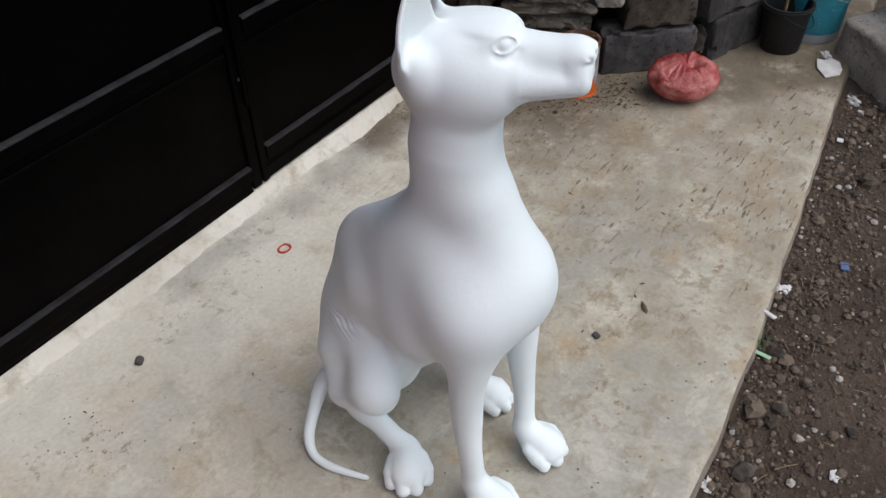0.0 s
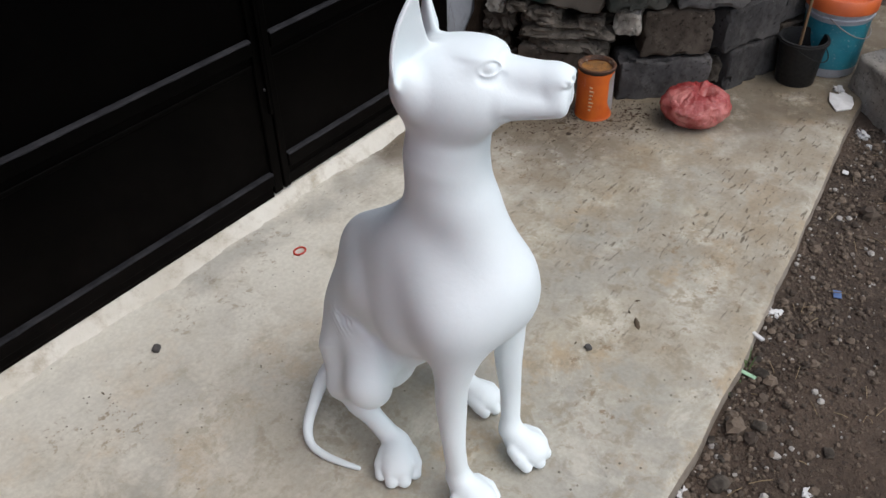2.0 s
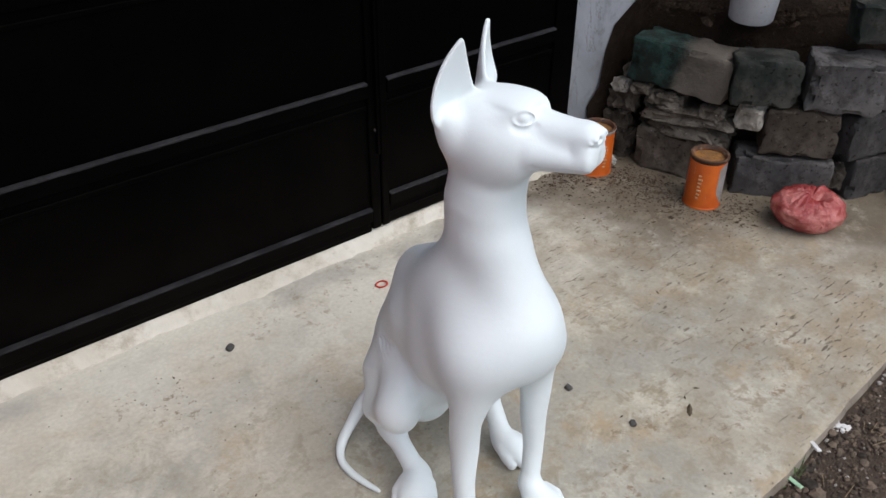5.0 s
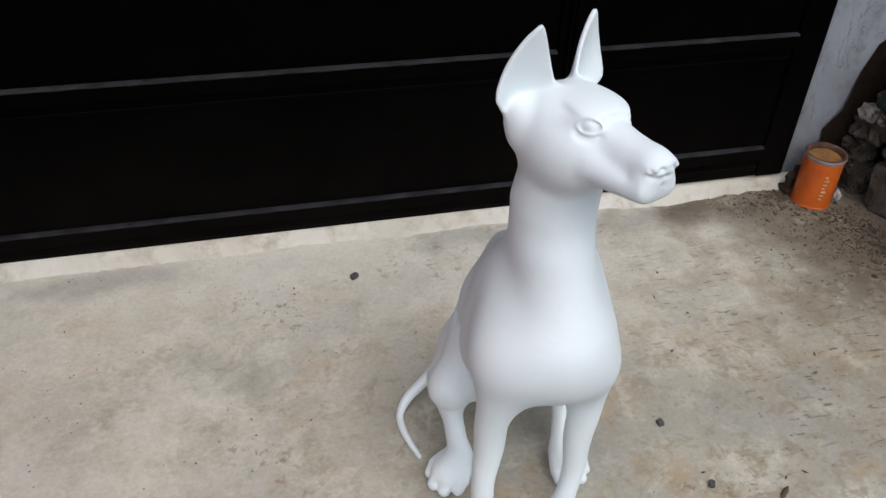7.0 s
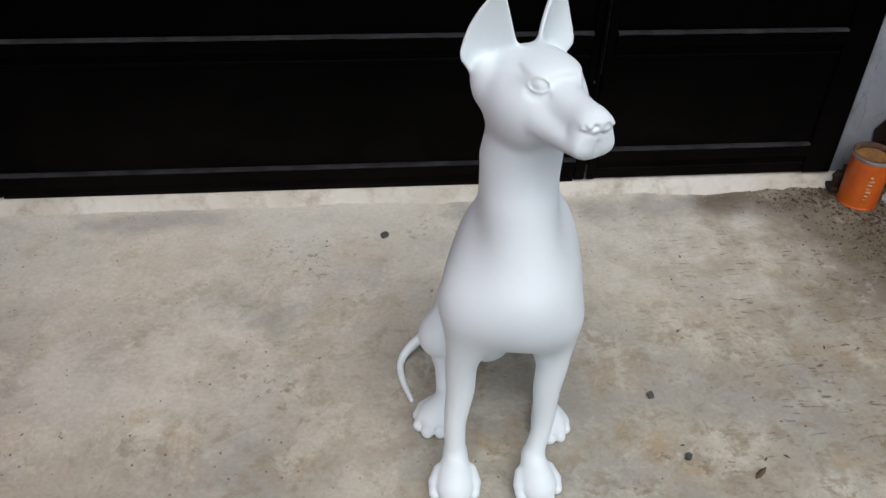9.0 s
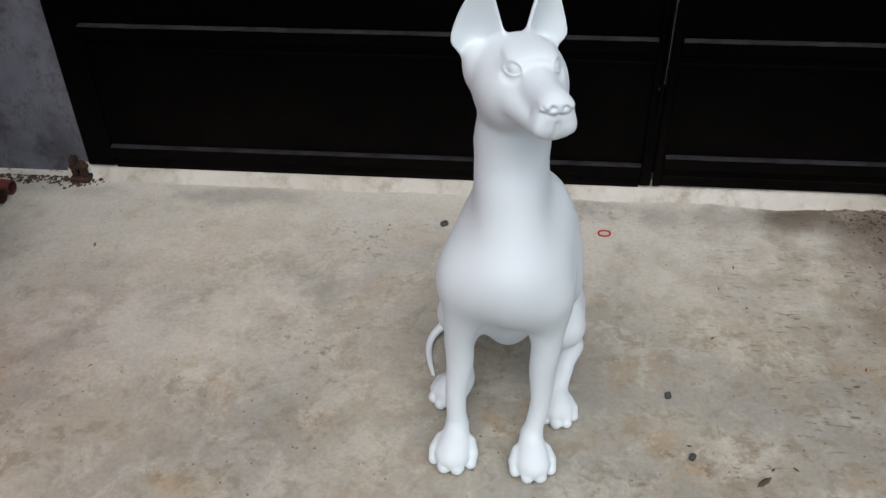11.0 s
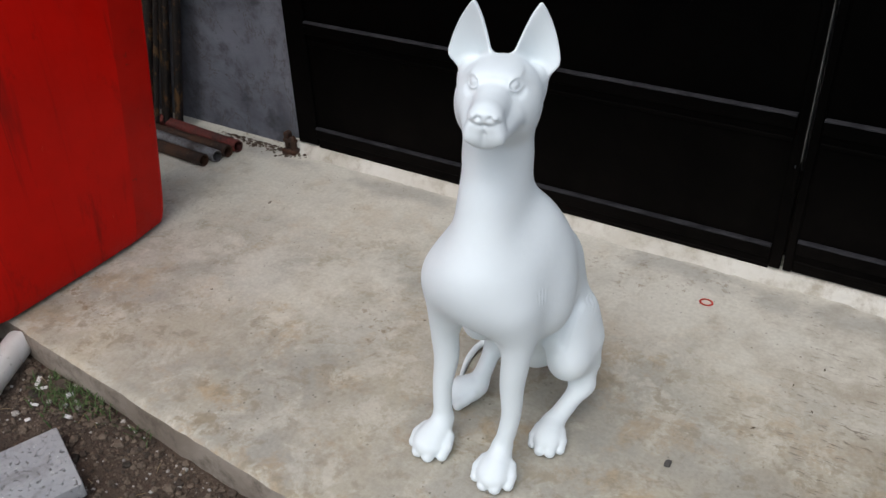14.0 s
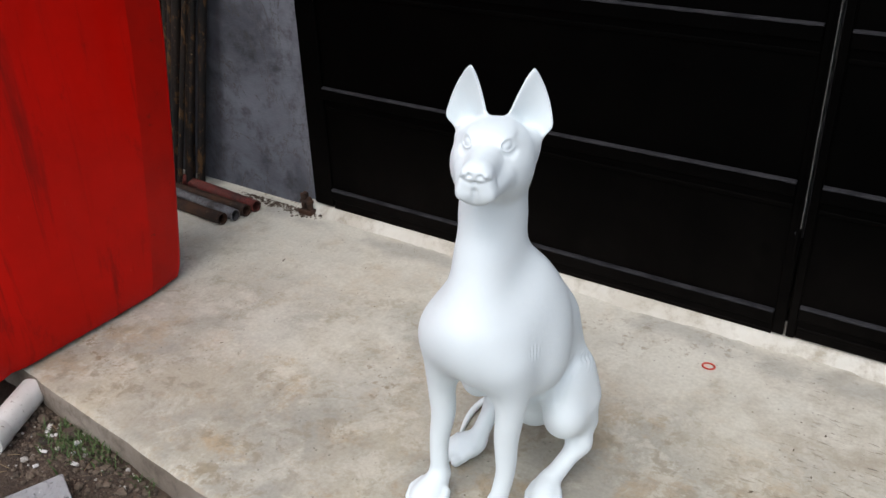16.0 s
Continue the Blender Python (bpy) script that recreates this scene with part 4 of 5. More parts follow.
    for s, e in ((-1, ear["right"]), (1, ear["left"])):
        bar("jaw0", "jaw1", s, 0.006)
        # ear: a leaf-shaped shell, hollow towards the front
        c.leaf(h(*e[:3]), h(*e[3:6]), 0.93 * hf + s * 0.33 * hs + 0.15 * hu, e[6], 0.0046, e[7], 0.016, e[8])
        lump("poll", s, 0.024)
    # nose: nostrils that curl out and back, a seam down to the parted lips
    front = skull["cut"][0]
    c.egg(h(front - 0.016, 0, 0.0130), (0.0170, 0.0250, 0.0150), 0.010, turn)
    c.face(h(front + 0.002, 0, 0.010), 0.03, 0.99 * hf - 0.10 * hu, 0.006)
    c.furrow([h(front, 0, 0.001), h(front, 0, -0.018)], 0.0034, 0.0020, 0.003)
    c.furrow([h(front, 0, -0.018), h(front, 0, -0.030), h(front - 0.004, 0, -0.042)], 0.0040, 0.0022, 0.005)
    for s in (-1, 1):
        c.furrow([h(front, s * 0.0080, 0.0140), h(front, s * 0.0125, 0.0170)], 0.0036, 0.0040, 0.002)
        c.furrow([h(front, s * 0.0125, 0.0150), h(front, s * 0.0190, 0.0085), h(front - 0.004, s * 0.0250, 0.0090), h(front - 0.010, s * 0.0270, 0.0150)], 0.0030, 0.0022, 0.002)
        c.furrow([h(front, 0, 0.0000), h(front, s * 0.0100, -0.0020), h(front, s * 0.0190, 0.0010), h(front - 0.010, s * 0.0280, 0.0040)], 0.0032, 0.0017, 0.003)
        # lip line back to the corner of the mouth
        c.furrow([h(front - 0.012, s * 0.028, -0.044), h(0.150, s * 0.040, -0.046), h(0.125, s * 0.045, -0.050), h(0.100, s * 0.048, -0.050), h(0.088, s * 0.056, -0.042)], 0.0050, 0.0030, 0.004)
        # eye: shallow socket, ball between two lids, soft fold below
        n = 0.56 * hf + s * 0.78 * hs + 0.28 * hu
        n /= np.linalg.norm(n)
        t = np.cross(n, hu)
        t /= np.linalg.norm(t)
        up = np.cross(t, n)
        e = c.reach(h(0.0660, s * 0.0455, 0.0370), n)
        frame3 = np.stack((t, n, up), 1)
        c.furrow([e + 0.0190 * math.cos(a) * t - 0.0205 * (0.35 + 0.65 * math.sin(a)) * up for a in [math.pi * (0.12 + 0.76 * q / 6) for q in range(7)]], 0.0060, 0.0010, 0.006)
        c.egg(e + 0.0148 * n, (0.0225, 0.0150, 0.0155), 0.010, frame3, cut=True)
        c.egg(e - 0.0128 * n, (0.0150, 0.0140, 0.0135), 0.0008, frame3)
        for sign, rise, thick in ((1, 0.0130, 0.0022), (-1, 0.0120, 0.0018)):
            lid = []
            for q in range(11):
                a = math.pi * q / 10
                lid.append(e + 0.0195 * math.cos(a) * t + sign * rise * math.sin(a) * up + (-0.0032 + 0.0018 * math.sin(a)) * n)
            c.path(lid, [thick * (0.6 + 0.4 * math.sin(math.pi * q / 10)) for q in range(11)], 0.002)
    # flat where it stands
    c.d = np.maximum(c.d, np.broadcast_to(-c.ax[2][None, None, :], c.d.shape))
    verts, quads = c.surface()
    me = bpy.data.meshes.new("dog_statue")
    me.from_pydata(verts.tolist(), [], quads.tolist())
    me.materials.append(M_WHITE)
    for p in me.polygons:
        p.use_smooth = True
    ob = new("dog_statue", me)
    f, l = Vector((-0.065, -0.998, 0)), Vector((0.998, -0.065, 0))
    m = Matrix.Identity(4)
    m.col[0][:3], m.col[1][:3] = f, l
    m.translation = (-0.40, -0.95, 0.0005)
    ob.matrix_world = m
    return tagged(ob, "matt white painted statue of a sitting smooth-coated dog on the slab", "statue")


dog_statue()


# ---- retaining wall of blocks and rubble at the east end ----
block_wall = base("block_wall", "dry-stacked concrete blocks and rubble holding back dark soil", "wall", pose(0, 0, 0), kind="structure")
FACE = Vector((1.201, -0.526, 0)), -49.0          # the straight run
SIDE = Vector((1.201, -0.526, 0)), -71.6          # the run that bends towards the pillar
TURN = Vector((1.491, -0.816, 0)), -18.4          # the run that turns away


def on_run(run, s, depth, z, tilt=0.0, twist=0.0):
    o, a = run
    d = Vector((math.cos(radians(a)), math.sin(radians(a)), 0))
    n = Vector((-d.y, d.x, 0))
    p = o + d * s + n * depth
    return pose(p.x, p.y, z, tilt, 0, a + twist)


def laid(run, s0, s1, z0, z1, depth=0.14, mat=None, seed=1, back=0.0, tilt=0.0, twist=0.0, roll=0.0):
    bm = worn_block(s1 - s0, depth, z1 - z0, seed)
    m = on_run(run, (s0 + s1) / 2, depth / 2 + back, z0, tilt, twist) @ pose(0, 0, 0, 0, roll, 0)
    part("concrete_block", bm, mat or M_BLOCK, block_wall, smooth=40, at=m)


laid(FACE, 0.0, 0.33, -0.004, 0.152, 0.15, seed=1)
laid(FACE, 0.072, 0.318, 0.163, 0.335, 0.15, M_BROWN, 2, 0.008, roll=-0.8)
laid(FACE, -0.068, 0.152, 0.345, 0.502, 0.15, M_GREEN, 3, 0.0, 0, 2, 0.6)
laid(FACE, 0.178, 0.425, 0.342, 0.518, 0.15, M_BLOCK, 4, -0.004, 0, 1, 1.6)
laid(FACE, 0.300, 0.560, 0.575, 0.70, 0.15, M_GREEN, 5, 0.07, 0, 5, -4)
laid(TURN, 0.0, 0.285, -0.004, 0.158, 0.15, M_BLOCK, 6)
laid(TURN, -0.045, 0.255, 0.160, 0.325, 0.15, M_BLOCK, 7, 0.0, 0, -1)
laid(TURN, -0.020, 0.250, 0.333, 0.490, 0.15, M_BLOCK, 8, 0.015, 0, 1)
laid(TURN, 0.30, 0.60, -0.004, 0.17, 0.15, M_BROWN, 9, 0.02)
laid(TURN, 0.28, 0.58, 0.18, 0.35, 0.15, M_BLOCK, 10, 0.03)
laid(SIDE, -0.450, -0.090, 0.330, 0.494, 0.15, M_SMEAR, 11, 0.0, 0, 0, 3.4)


def lump(run, s, z, size, seed, back=0.0, tilt=(0, 0), mat=None, amount=0.22):
    bm = rough_stone(size, seed, 4, amount * 1.25)
    part("stone", bm, mat or M_RUBBLE, block_wall, smooth=35, at=on_run(run, s, size[1] / 2 + back, z, tilt[0], tilt[1]))


laid(SIDE, -0.385, -0.065, -0.004, 0.168, 0.15, M_RUBBLE, 21, 0.006, roll=1.0)
lump(SIDE, -0.235, 0.150, (0.30, 0.15, 0.085), 2, 0.004, amount=0.30)
lump(SIDE, -0.215, 0.215, (0.29, 0.14, 0.060), 3, -0.005, (2, 3), amount=0.34)
lump(SIDE, -0.300, 0.258, (0.13, 0.11, 0.060), 4, 0.0)
lump(SIDE, -0.125, 0.250, (0.085, 0.09, 0.055), 5, 0.0)
lump(SIDE, -0.395, 0.290, (0.075, 0.08, 0.045), 6, 0.0)
lump(SIDE, 0.000, 0.243, (0.090, 0.085, 0.095), 7, 0.02, mat=M_LEDGE)
lump(SIDE, -0.480, -0.01, (0.12, 0.13, 0.13), 8, 0.03, mat=M_BROWN, amount=0.30)
lump(SIDE, -0.495, 0.10, (0.10, 0.12, 0.10), 18, 0.045, mat=M_BROWN, amount=0.32)
lump(SIDE, -0.475, 0.19, (0.11, 0.11, 0.09), 28, 0.04, mat=M_BROWN, amount=0.32)
lump(SIDE, -0.485, 0.270, (0.065, 0.06, 0.048), 9, 0.02, mat=M_LEDGE)
lump(SIDE, -0.460, 0.315, (0.06, 0.07, 0.05), 10, 0.06)
lump(FACE, 0.365, 0.02, (0.07, 0.09, 0.10), 11, 0.05)
lump(TURN, 0.16, 0.50, (0.09, 0.08, 0.05), 13, 0.03)


def soil_bank():
    """The soil held back by the blocks: a lumpy prism that climbs to the back."""
    front = ((0.99, 0.015), (1.19, 0.01), (1.24, -0.18), (1.36, -0.42), (1.55, -0.63), (1.82, -0.72), (2.25, -0.87), (2.6, -0.95), (4.0, -1.1))
    bm = bmesh.new()
    cols = []
    for i in range(len(front) - 1):
        for k in range(10):
            t = k / 10
            cols.append((front[i][0] + (front[i + 1][0] - front[i][0]) * t, front[i][1] + (front[i + 1][1] - front[i][1]) * t))
    rows = []
    for x, y in cols:
        col = []
        for z, back in ((-0.05, 0), (0.1, 0.005), (0.2, 0.01), (0.3, 0.012), (0.4, 0.02), (0.5, 0.03), (0.55, 0.07), (0.58, 0.12), (0.62, 0.2), (0.68, 0.32), (0.74, 0.5), (0.78, 0.75), (0.80, 1.6)):
            edge = max(0.0, 1 - (x - 0.99) / 0.3)
            p = Vector((x + back * 0.8 + 0.36 * edge * max(0.0, z - 0.25), min(y + back * 0.6, 0.015), z))
            q = noise.noise_vector(p * 9) * 0.026 + noise.noise_vector(p * 27) * 0.014
            w = 0.3 if z < 0 else 1.0
            col.append(bm.verts.new((p.x + q.x * w, min(p.y + q.y * w, 0.018), p.z + q.z * w)))
        rows.append(col)
    for a, b in zip(rows, rows[1:]):
        for j in range(len(a) - 1):
            bm.faces.new((a[j], b[j], b[j + 1], a[j + 1]))
    return bm


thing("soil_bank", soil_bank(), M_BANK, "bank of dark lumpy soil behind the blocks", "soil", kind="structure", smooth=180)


# ---- paint cans ----
M_PRINT = paint("pale print", (0.55, 0.36, 0.22), (0.45, 0.26, 0.14), 0.6, 30)


def paint_can(x, y, r, h, turn, lean=0.0, bare=None, band=None):
    can = base("paint_can", "rusty orange paint can with drips down its side", "paint can", pose(x, y, 0.001, lean, 0, turn), "old paint cans")
    part("body", lathe([(0, 0.004), (r - 0.005, 0.004), (r - 0.004, 0), (r - 0.0015, 0.0), (r - 0.0015, 0.004), (r - 0.003, 0.006), (r - 0.003, 0.012), (r - 0.003, h * 0.5), (r - 0.003, h * 0.90), (r - 0.003, h * 0.925)], 40), M_CAN, can, "orange printed side", 35)
    part("shoulder", lathe([(r - 0.003, h * 0.925), (r - 0.0025, h * 0.96), (r, h - 0.008), (r + 0.001, h - 0.003), (r, h)], 40), band or M_DARKRUST, can, "dark band under the rim", 35)
    part("rim", lathe([(r, h), (r - 0.002, h + 0.003), (r - 0.008, h + 0.002), (r - 0.012, h - 0.006), (r - 0.014, h - 0.010)], 40), M_RUST, can, "rusty rim", 35)
    bm = bmesh.new()
    rings = []
    n = 40
    for q in (0.0, 0.3, 0.6, 0.85, 1.0):
        rr = (r - 0.012) * q
        rings.append([bm.verts.new((rr * math.cos(2 * math.pi * i / n), rr * math.sin(2 * math.pi * i / n),
                                    h - 0.014 + 0.004 * noise.noise(Vector((rr * 40 * math.cos(6.28 * i / n), rr * 40 * math.sin(6.28 * i / n), x))))) for i in range(n)])
    for a, b in zip(rings, rings[1:]):
        for i in range(n):
            f = list(dict.fromkeys((a[i], a[(i + 1) % n], b[(i + 1) % n], b[i])))
            bm.faces.new(f)
    bmesh.ops.remove_doubles(bm, verts=bm.verts[:], dist=1e-6)
    part("dried_skin", bm, M_DRIED, can, "skin of dried orange paint", 60)
    if bare:
        bm = bmesh.new()
        n = 14
        a0, a1 = radians(bare[0] - turn), radians(bare[1] - turn)
        strip = []
        for i in range(n + 1):
            a = a0 + (a1 - a0) * i / n
            t = abs(2 * i / n - 1)
            lo = h * (0.08 + 0.28 * t ** 2)
            hi = h * (0.93 - 0.10 * t + 0.03 * math.sin(7 * a))
            strip.append([bm.verts.new(((r - 0.0027) * math.cos(a), (r - 0.0027) * math.sin(a), z)) for z in (lo, hi)])
        for p, q in zip(strip, strip[1:]):
            bm.faces.new((p[0], q[0], q[1], p[1]))
        part("bare_side", bm, M_TIN, can, "bare grey tin where the print has gone", smooth=40)
    for k in range(7):
        part("print_bar", box((-0.004, -r - 0.0004, h * (0.22 + 0.075 * k)), (0.005 + 0.003 * (k % 3), -r + 0.003, h * (0.22 + 0.075 * k) + 0.005)), M_PRINT, can, at=pose(0, 0, 0, 0, 0, -24))
    return can


paint_can(1.070, -0.500, 0.067, 0.192, -50, bare=(-105, -25))
paint_can(0.938, -0.098, 0.066, 0.183, 6, band=M_TIN)


# ---- tied red plastic bag ----
def plastic_bag():
    bm = bmesh.new()
    bmesh.ops.create_icosphere(bm, subdivisions=6, radius=1.0)
    for v in bm.verts:
        q = v.co.copy()
        az = math.atan2(q.y, q.x)
        flat = 1 - 0.10 * max(0, -q.z)
        r = 1 + 0.07 * noise.noise(q * 1.7) + 0.045 * noise.noise(q * 4)
        pull = max(0.0, q.z) ** 2
        fold = abs(noise.noise(Vector((math.cos(az) * 3.0, math.sin(az) * 3.0, 7)))) + 0.6 * abs(noise.noise(Vector((math.cos(az) * 7, math.sin(az) * 7, 3))))
        r += (0.32 * fold - 0.14) * pull + 0.05 * abs(noise.noise(q * 3 + Vector((3, 1, 2)))) + 0.012 * abs(noise.noise(q * 8))
        p = Vector((q.x * 0.122 * r * flat, q.y * 0.104 * r, 0))
        z = 0.074 * r * q.z + 0.066
        dip = math.exp(-((p.x - 0.02) ** 2 + (p.y + 0.0) ** 2) / 0.0011)
        if q.z > 0:
            z -= 0.045 * dip
        p.z = max(0.001 + 0.002 * abs(noise.noise(q * 6)), z)
        v.co = p
    bag = thing("plastic_bag", bm, M_BAG, "translucent red plastic bag tied and filled, slumped on the slab", "bag", smooth=180, at=pose(1.225, -0.818, 0.0, 0, 0, -52))
    k = bmesh.new()
    for i in range(7):
        a = 0.9 * i
        p = [Vector((0.02, 0, 0.070)), Vector((0.02 + 0.012 * math.cos(a), 0.012 * math.sin(a), 0.088)), Vector((0.02 + 0.030 * math.cos(a), 0.028 * math.sin(a), 0.098 + 0.006 * math.sin(3 * a)))]
        tube(p, [0.007, 0.004, 0.0022], 6, k)
    part("knot", k, M_BAG, bag, "gathered knot of the bag", smooth=60)


plastic_bag()

# ---- buckets, pot and litter past the wall ----
r = 0.084
bucket = base("bucket", "black plastic bucket standing on the slab by the blocks", "bucket", pose(1.728, -0.990, 0.001) @ Matrix.Diagonal((1, 1, 0.84, 1)))
part("body", lathe([(0, 0.004), (r * 0.80, 0.003), (r * 0.82, 0), (r * 0.84, 0.004), (r, 0.20), (r + 0.005, 0.201), (r + 0.005, 0.208), (r - 0.003, 0.208), (r * 0.8, 0.02), (0, 0.018)], 36), M_BLACKP, bucket, smooth=40)
part("rim", lathe([(r + 0.004, 0.190), (r + 0.008, 0.192), (r + 0.008, 0.199), (r + 0.004, 0.200)], 36, close=True), M_BLACKP, bucket, smooth=40)
part("bail_handle", tube([(r * 1.06 * math.cos(a), -0.1 * math.sin(a) * 0.98, 0.195 - 0.07 * math.sin(a)) for a in [math.pi * k / 12 for k in range(13)]], 0.002, 6), M_BLACKP, bucket, smooth=60)
stick = thing("stick", tube([(0, 0, 0.0), (0.004, 0.002, 0.2), (0.0, 0.004, 0.52)], [0.006, 0.0055, 0.005], 8), M_WOOD, "thin wooden stick standing in the black bucket", "stick", smooth=60, at=pose(1.700, -0.985, 0.018, 2, -2, 0))

r = 0.122
pail = base("paint_pail", "large white pail with teal label and orange rim on the slab", "pail", pose(1.905, -1.045, 0.001) @ Matrix.Diagonal((0.96, 0.96, 0.88, 1)))
part("body", lathe([(0, 0.004), (r * 0.86, 0.003), (r * 0.88, 0), (r * 0.9, 0.006), (r, 0.29)], 40), M_BUCKET, pail, smooth=40)
part("label", lathe([(r * 0.915 + 0.001, 0.04), (r * 0.985 + 0.0012, 0.245)], 40), M_TEAL, pail, "torn teal printed label", smooth=40)
for z in (0.262, 0.282):
    part("ridge", lathe([(r * 0.99, z), (r + 0.007, z + 0.001), (r + 0.007, z + 0.006), (r * 0.99, z + 0.007)], 40, close=True), M_BUCKET, pail, smooth=40)
part("rim", lathe([(r, 0.29), (r + 0.012, 0.291), (r + 0.013, 0.33), (r + 0.004, 0.345), (r - 0.004, 0.345), (r - 0.006, 0.30), (0.0, 0.298)], 40), M_ORANGE_LID, pail, "orange plastic rim", smooth=40)
part("bail_handle", tube([(r * 1.07 * math.cos(a), -0.13 * math.sin(a), 0.275 - 0.10 * math.sin(a)) for a in [math.pi * k / 14 for k in range(15)]], 0.0025, 6), M_TIN, pail, smooth=60)

r = 0.088
thing("flower_pot", lathe([(0, 0.0), (r * 0.80, 0.0), (r * 0.86, 0.006), (r, 0.17), (r + 0.006, 0.172), (r + 0.006, 0.19), (r - 0.004, 0.19), (r - 0.006, 0.15), (0, 0.148)], 36), M_BUCKET,
      "pale plastic pot standing on the soil bank", "pot", smooth=40, at=pose(1.345, -0.375, 0.580, 2, -1))


def ledge_mesh():
    bm = bmesh.new()
    foot = ((1.785, -1.165), (1.415, -1.535), (2.25, -2.75), (3.2, -2.1))
    lower = [bm.verts.new((x, y, -0.15)) for x, y in foot]
    upper = [bm.verts.new((x + 0.012, y - 0.01, 0.135)) for x, y in foot]
    bm.faces.new(lower)
    bm.faces.new(upper)
    for i in range(4):
        j = (i + 1) % 4
        bm.faces.new((lower[i], lower[j], upper[j], upper[i]))
    bmesh.ops.bevel(bm, geom=bm.edges[:], offset=0.02, segments=3, affect='EDGES', profile=0.5)
    bmesh.ops.subdivide_edges(bm, edges=[e for e in bm.edges if e.calc_length() > 0.12], cuts=14, use_grid_fill=True)
    for v in bm.verts:
        v.co += noise.noise_vector(v.co * 7) * 0.014 + noise.noise_vector(v.co * 22) * 0.005
    return bm


thing("kerb", ledge_mesh(), M_LEDGE, "raised worn concrete ledge beside the soil path", "ledge", kind="structure", smooth=40)
r = 0.19
tub = base("tub", "dark grey plastic tub standing on the raised ledge", "tub", pose(1.985, -1.475, 0.142))
part("body", lathe([(0, 0.005), (r * 0.84, 0.004), (r * 0.87, 0.0), (r * 0.9, 0.006), (r, 0.22)], 44), paint("grey tub plastic", (0.10, 0.105, 0.11), (0.075, 0.08, 0.085), 0.5, 8, (0.2, 0.19, 0.17), 0.3), tub, smooth=40)
part("rim", lathe([(r, 0.22), (r + 0.014, 0.221), (r + 0.014, 0.232), (r - 0.004, 0.232), (r * 0.86, 0.02), (0, 0.018)], 44), M_BLACKP, tub, smooth=40)


def shard(outline, thick, name, mat, label, category, at, dome=0.0, group=""):
    bm = bmesh.new()
    top = [bm.verts.new((x, y, thick)) for x, y in outline]
    bot = [bm.verts.new((x, y, 0)) for x, y in outline]
    ct, cb = bm.verts.new((0, 0, thick + dome)), bm.verts.new((0, 0, dome * 0.6))
    n = len(outline)
    for i in range(n):
        j = (i + 1) % n
        bm.faces.new((top[i], top[j], ct))
        bm.faces.new((bot[j], bot[i], cb))
        bm.faces.new((bot[i], bot[j], top[j], top[i]))
    return thing(name, bm, mat, label, category, group, at=at)


shard([(-0.075, 0.03), (-0.05, -0.035), (-0.01, -0.055), (0.05, -0.06), (0.085, -0.03), (0.06, 0.0), (0.07, 0.03), (0.0, 0.045)], 0.004, "plate_shard", M_PAPER,
      "broken white plate lying on the slab corner", "plate", pose(1.645, -1.190, 0.004, 3, -3, 30) @ Matrix.Diagonal((0.85, 0.85, 1, 1)), 0.006)


def crumple(size, seed):
    bm = bmesh.new()
    bmesh.ops.create_icosphere(bm, subdivisions=3, radius=0.5)
    o = Vector((seed * 3.1, seed * 5.7, 0))
    for v in bm.verts:
        q = v.co.normalized()
        v.co = q * (0.5 + 0.5 * noise.noise(q * 2.6 + o) + 0.25 * noise.noise(q * 6 + o))
        v.co = Vector((v.co.x * size[0], v.co.y * size[1], max(0, (v.co.z + 0.28) * size[2])))
    return bm


def on_soil(x, y, turn=0, sink=0.003, tx=0, ty=0):
    return pose(x, y, soil_z(x, y) - sink, tx, ty, turn)


CRUMPLES = ((1.53, -1.315, 0.09, 0.05, 0.05, 1), (1.735, -1.155, 0.06, 0.05, 0.04, 2), (0.475, -1.415, 0.075, 0.05, 0.025, 3), (-0.02, -1.69, 0.05, 0.035, 0.022, 4),
            (1.47, -1.36, 0.05, 0.03, 0.03, 5), (-1.60, -1.425, 0.05, 0.035, 0.028, 6), (-1.57, -1.46, 0.04, 0.02, 0.018, 7), (-0.19, -1.475, 0.06, 0.04, 0.025, 8), (1.035, -0.105, 0.07, 0.04, 0.05, 9))
for x, y, a, b, e, s in CRUMPLES:
    z = 0.001 if y > front_y(x) else soil_z(x, y) - 0.002
    thing("wrapper", crumple((a * 0.55, b * 0.55, e * 0.55), s), M_PAPER, "crumpled white plastic scrap at the edge of the slab", "litter", "scraps of litter", smooth=30, at=pose(x, y, z, 0, 0, s * 47))

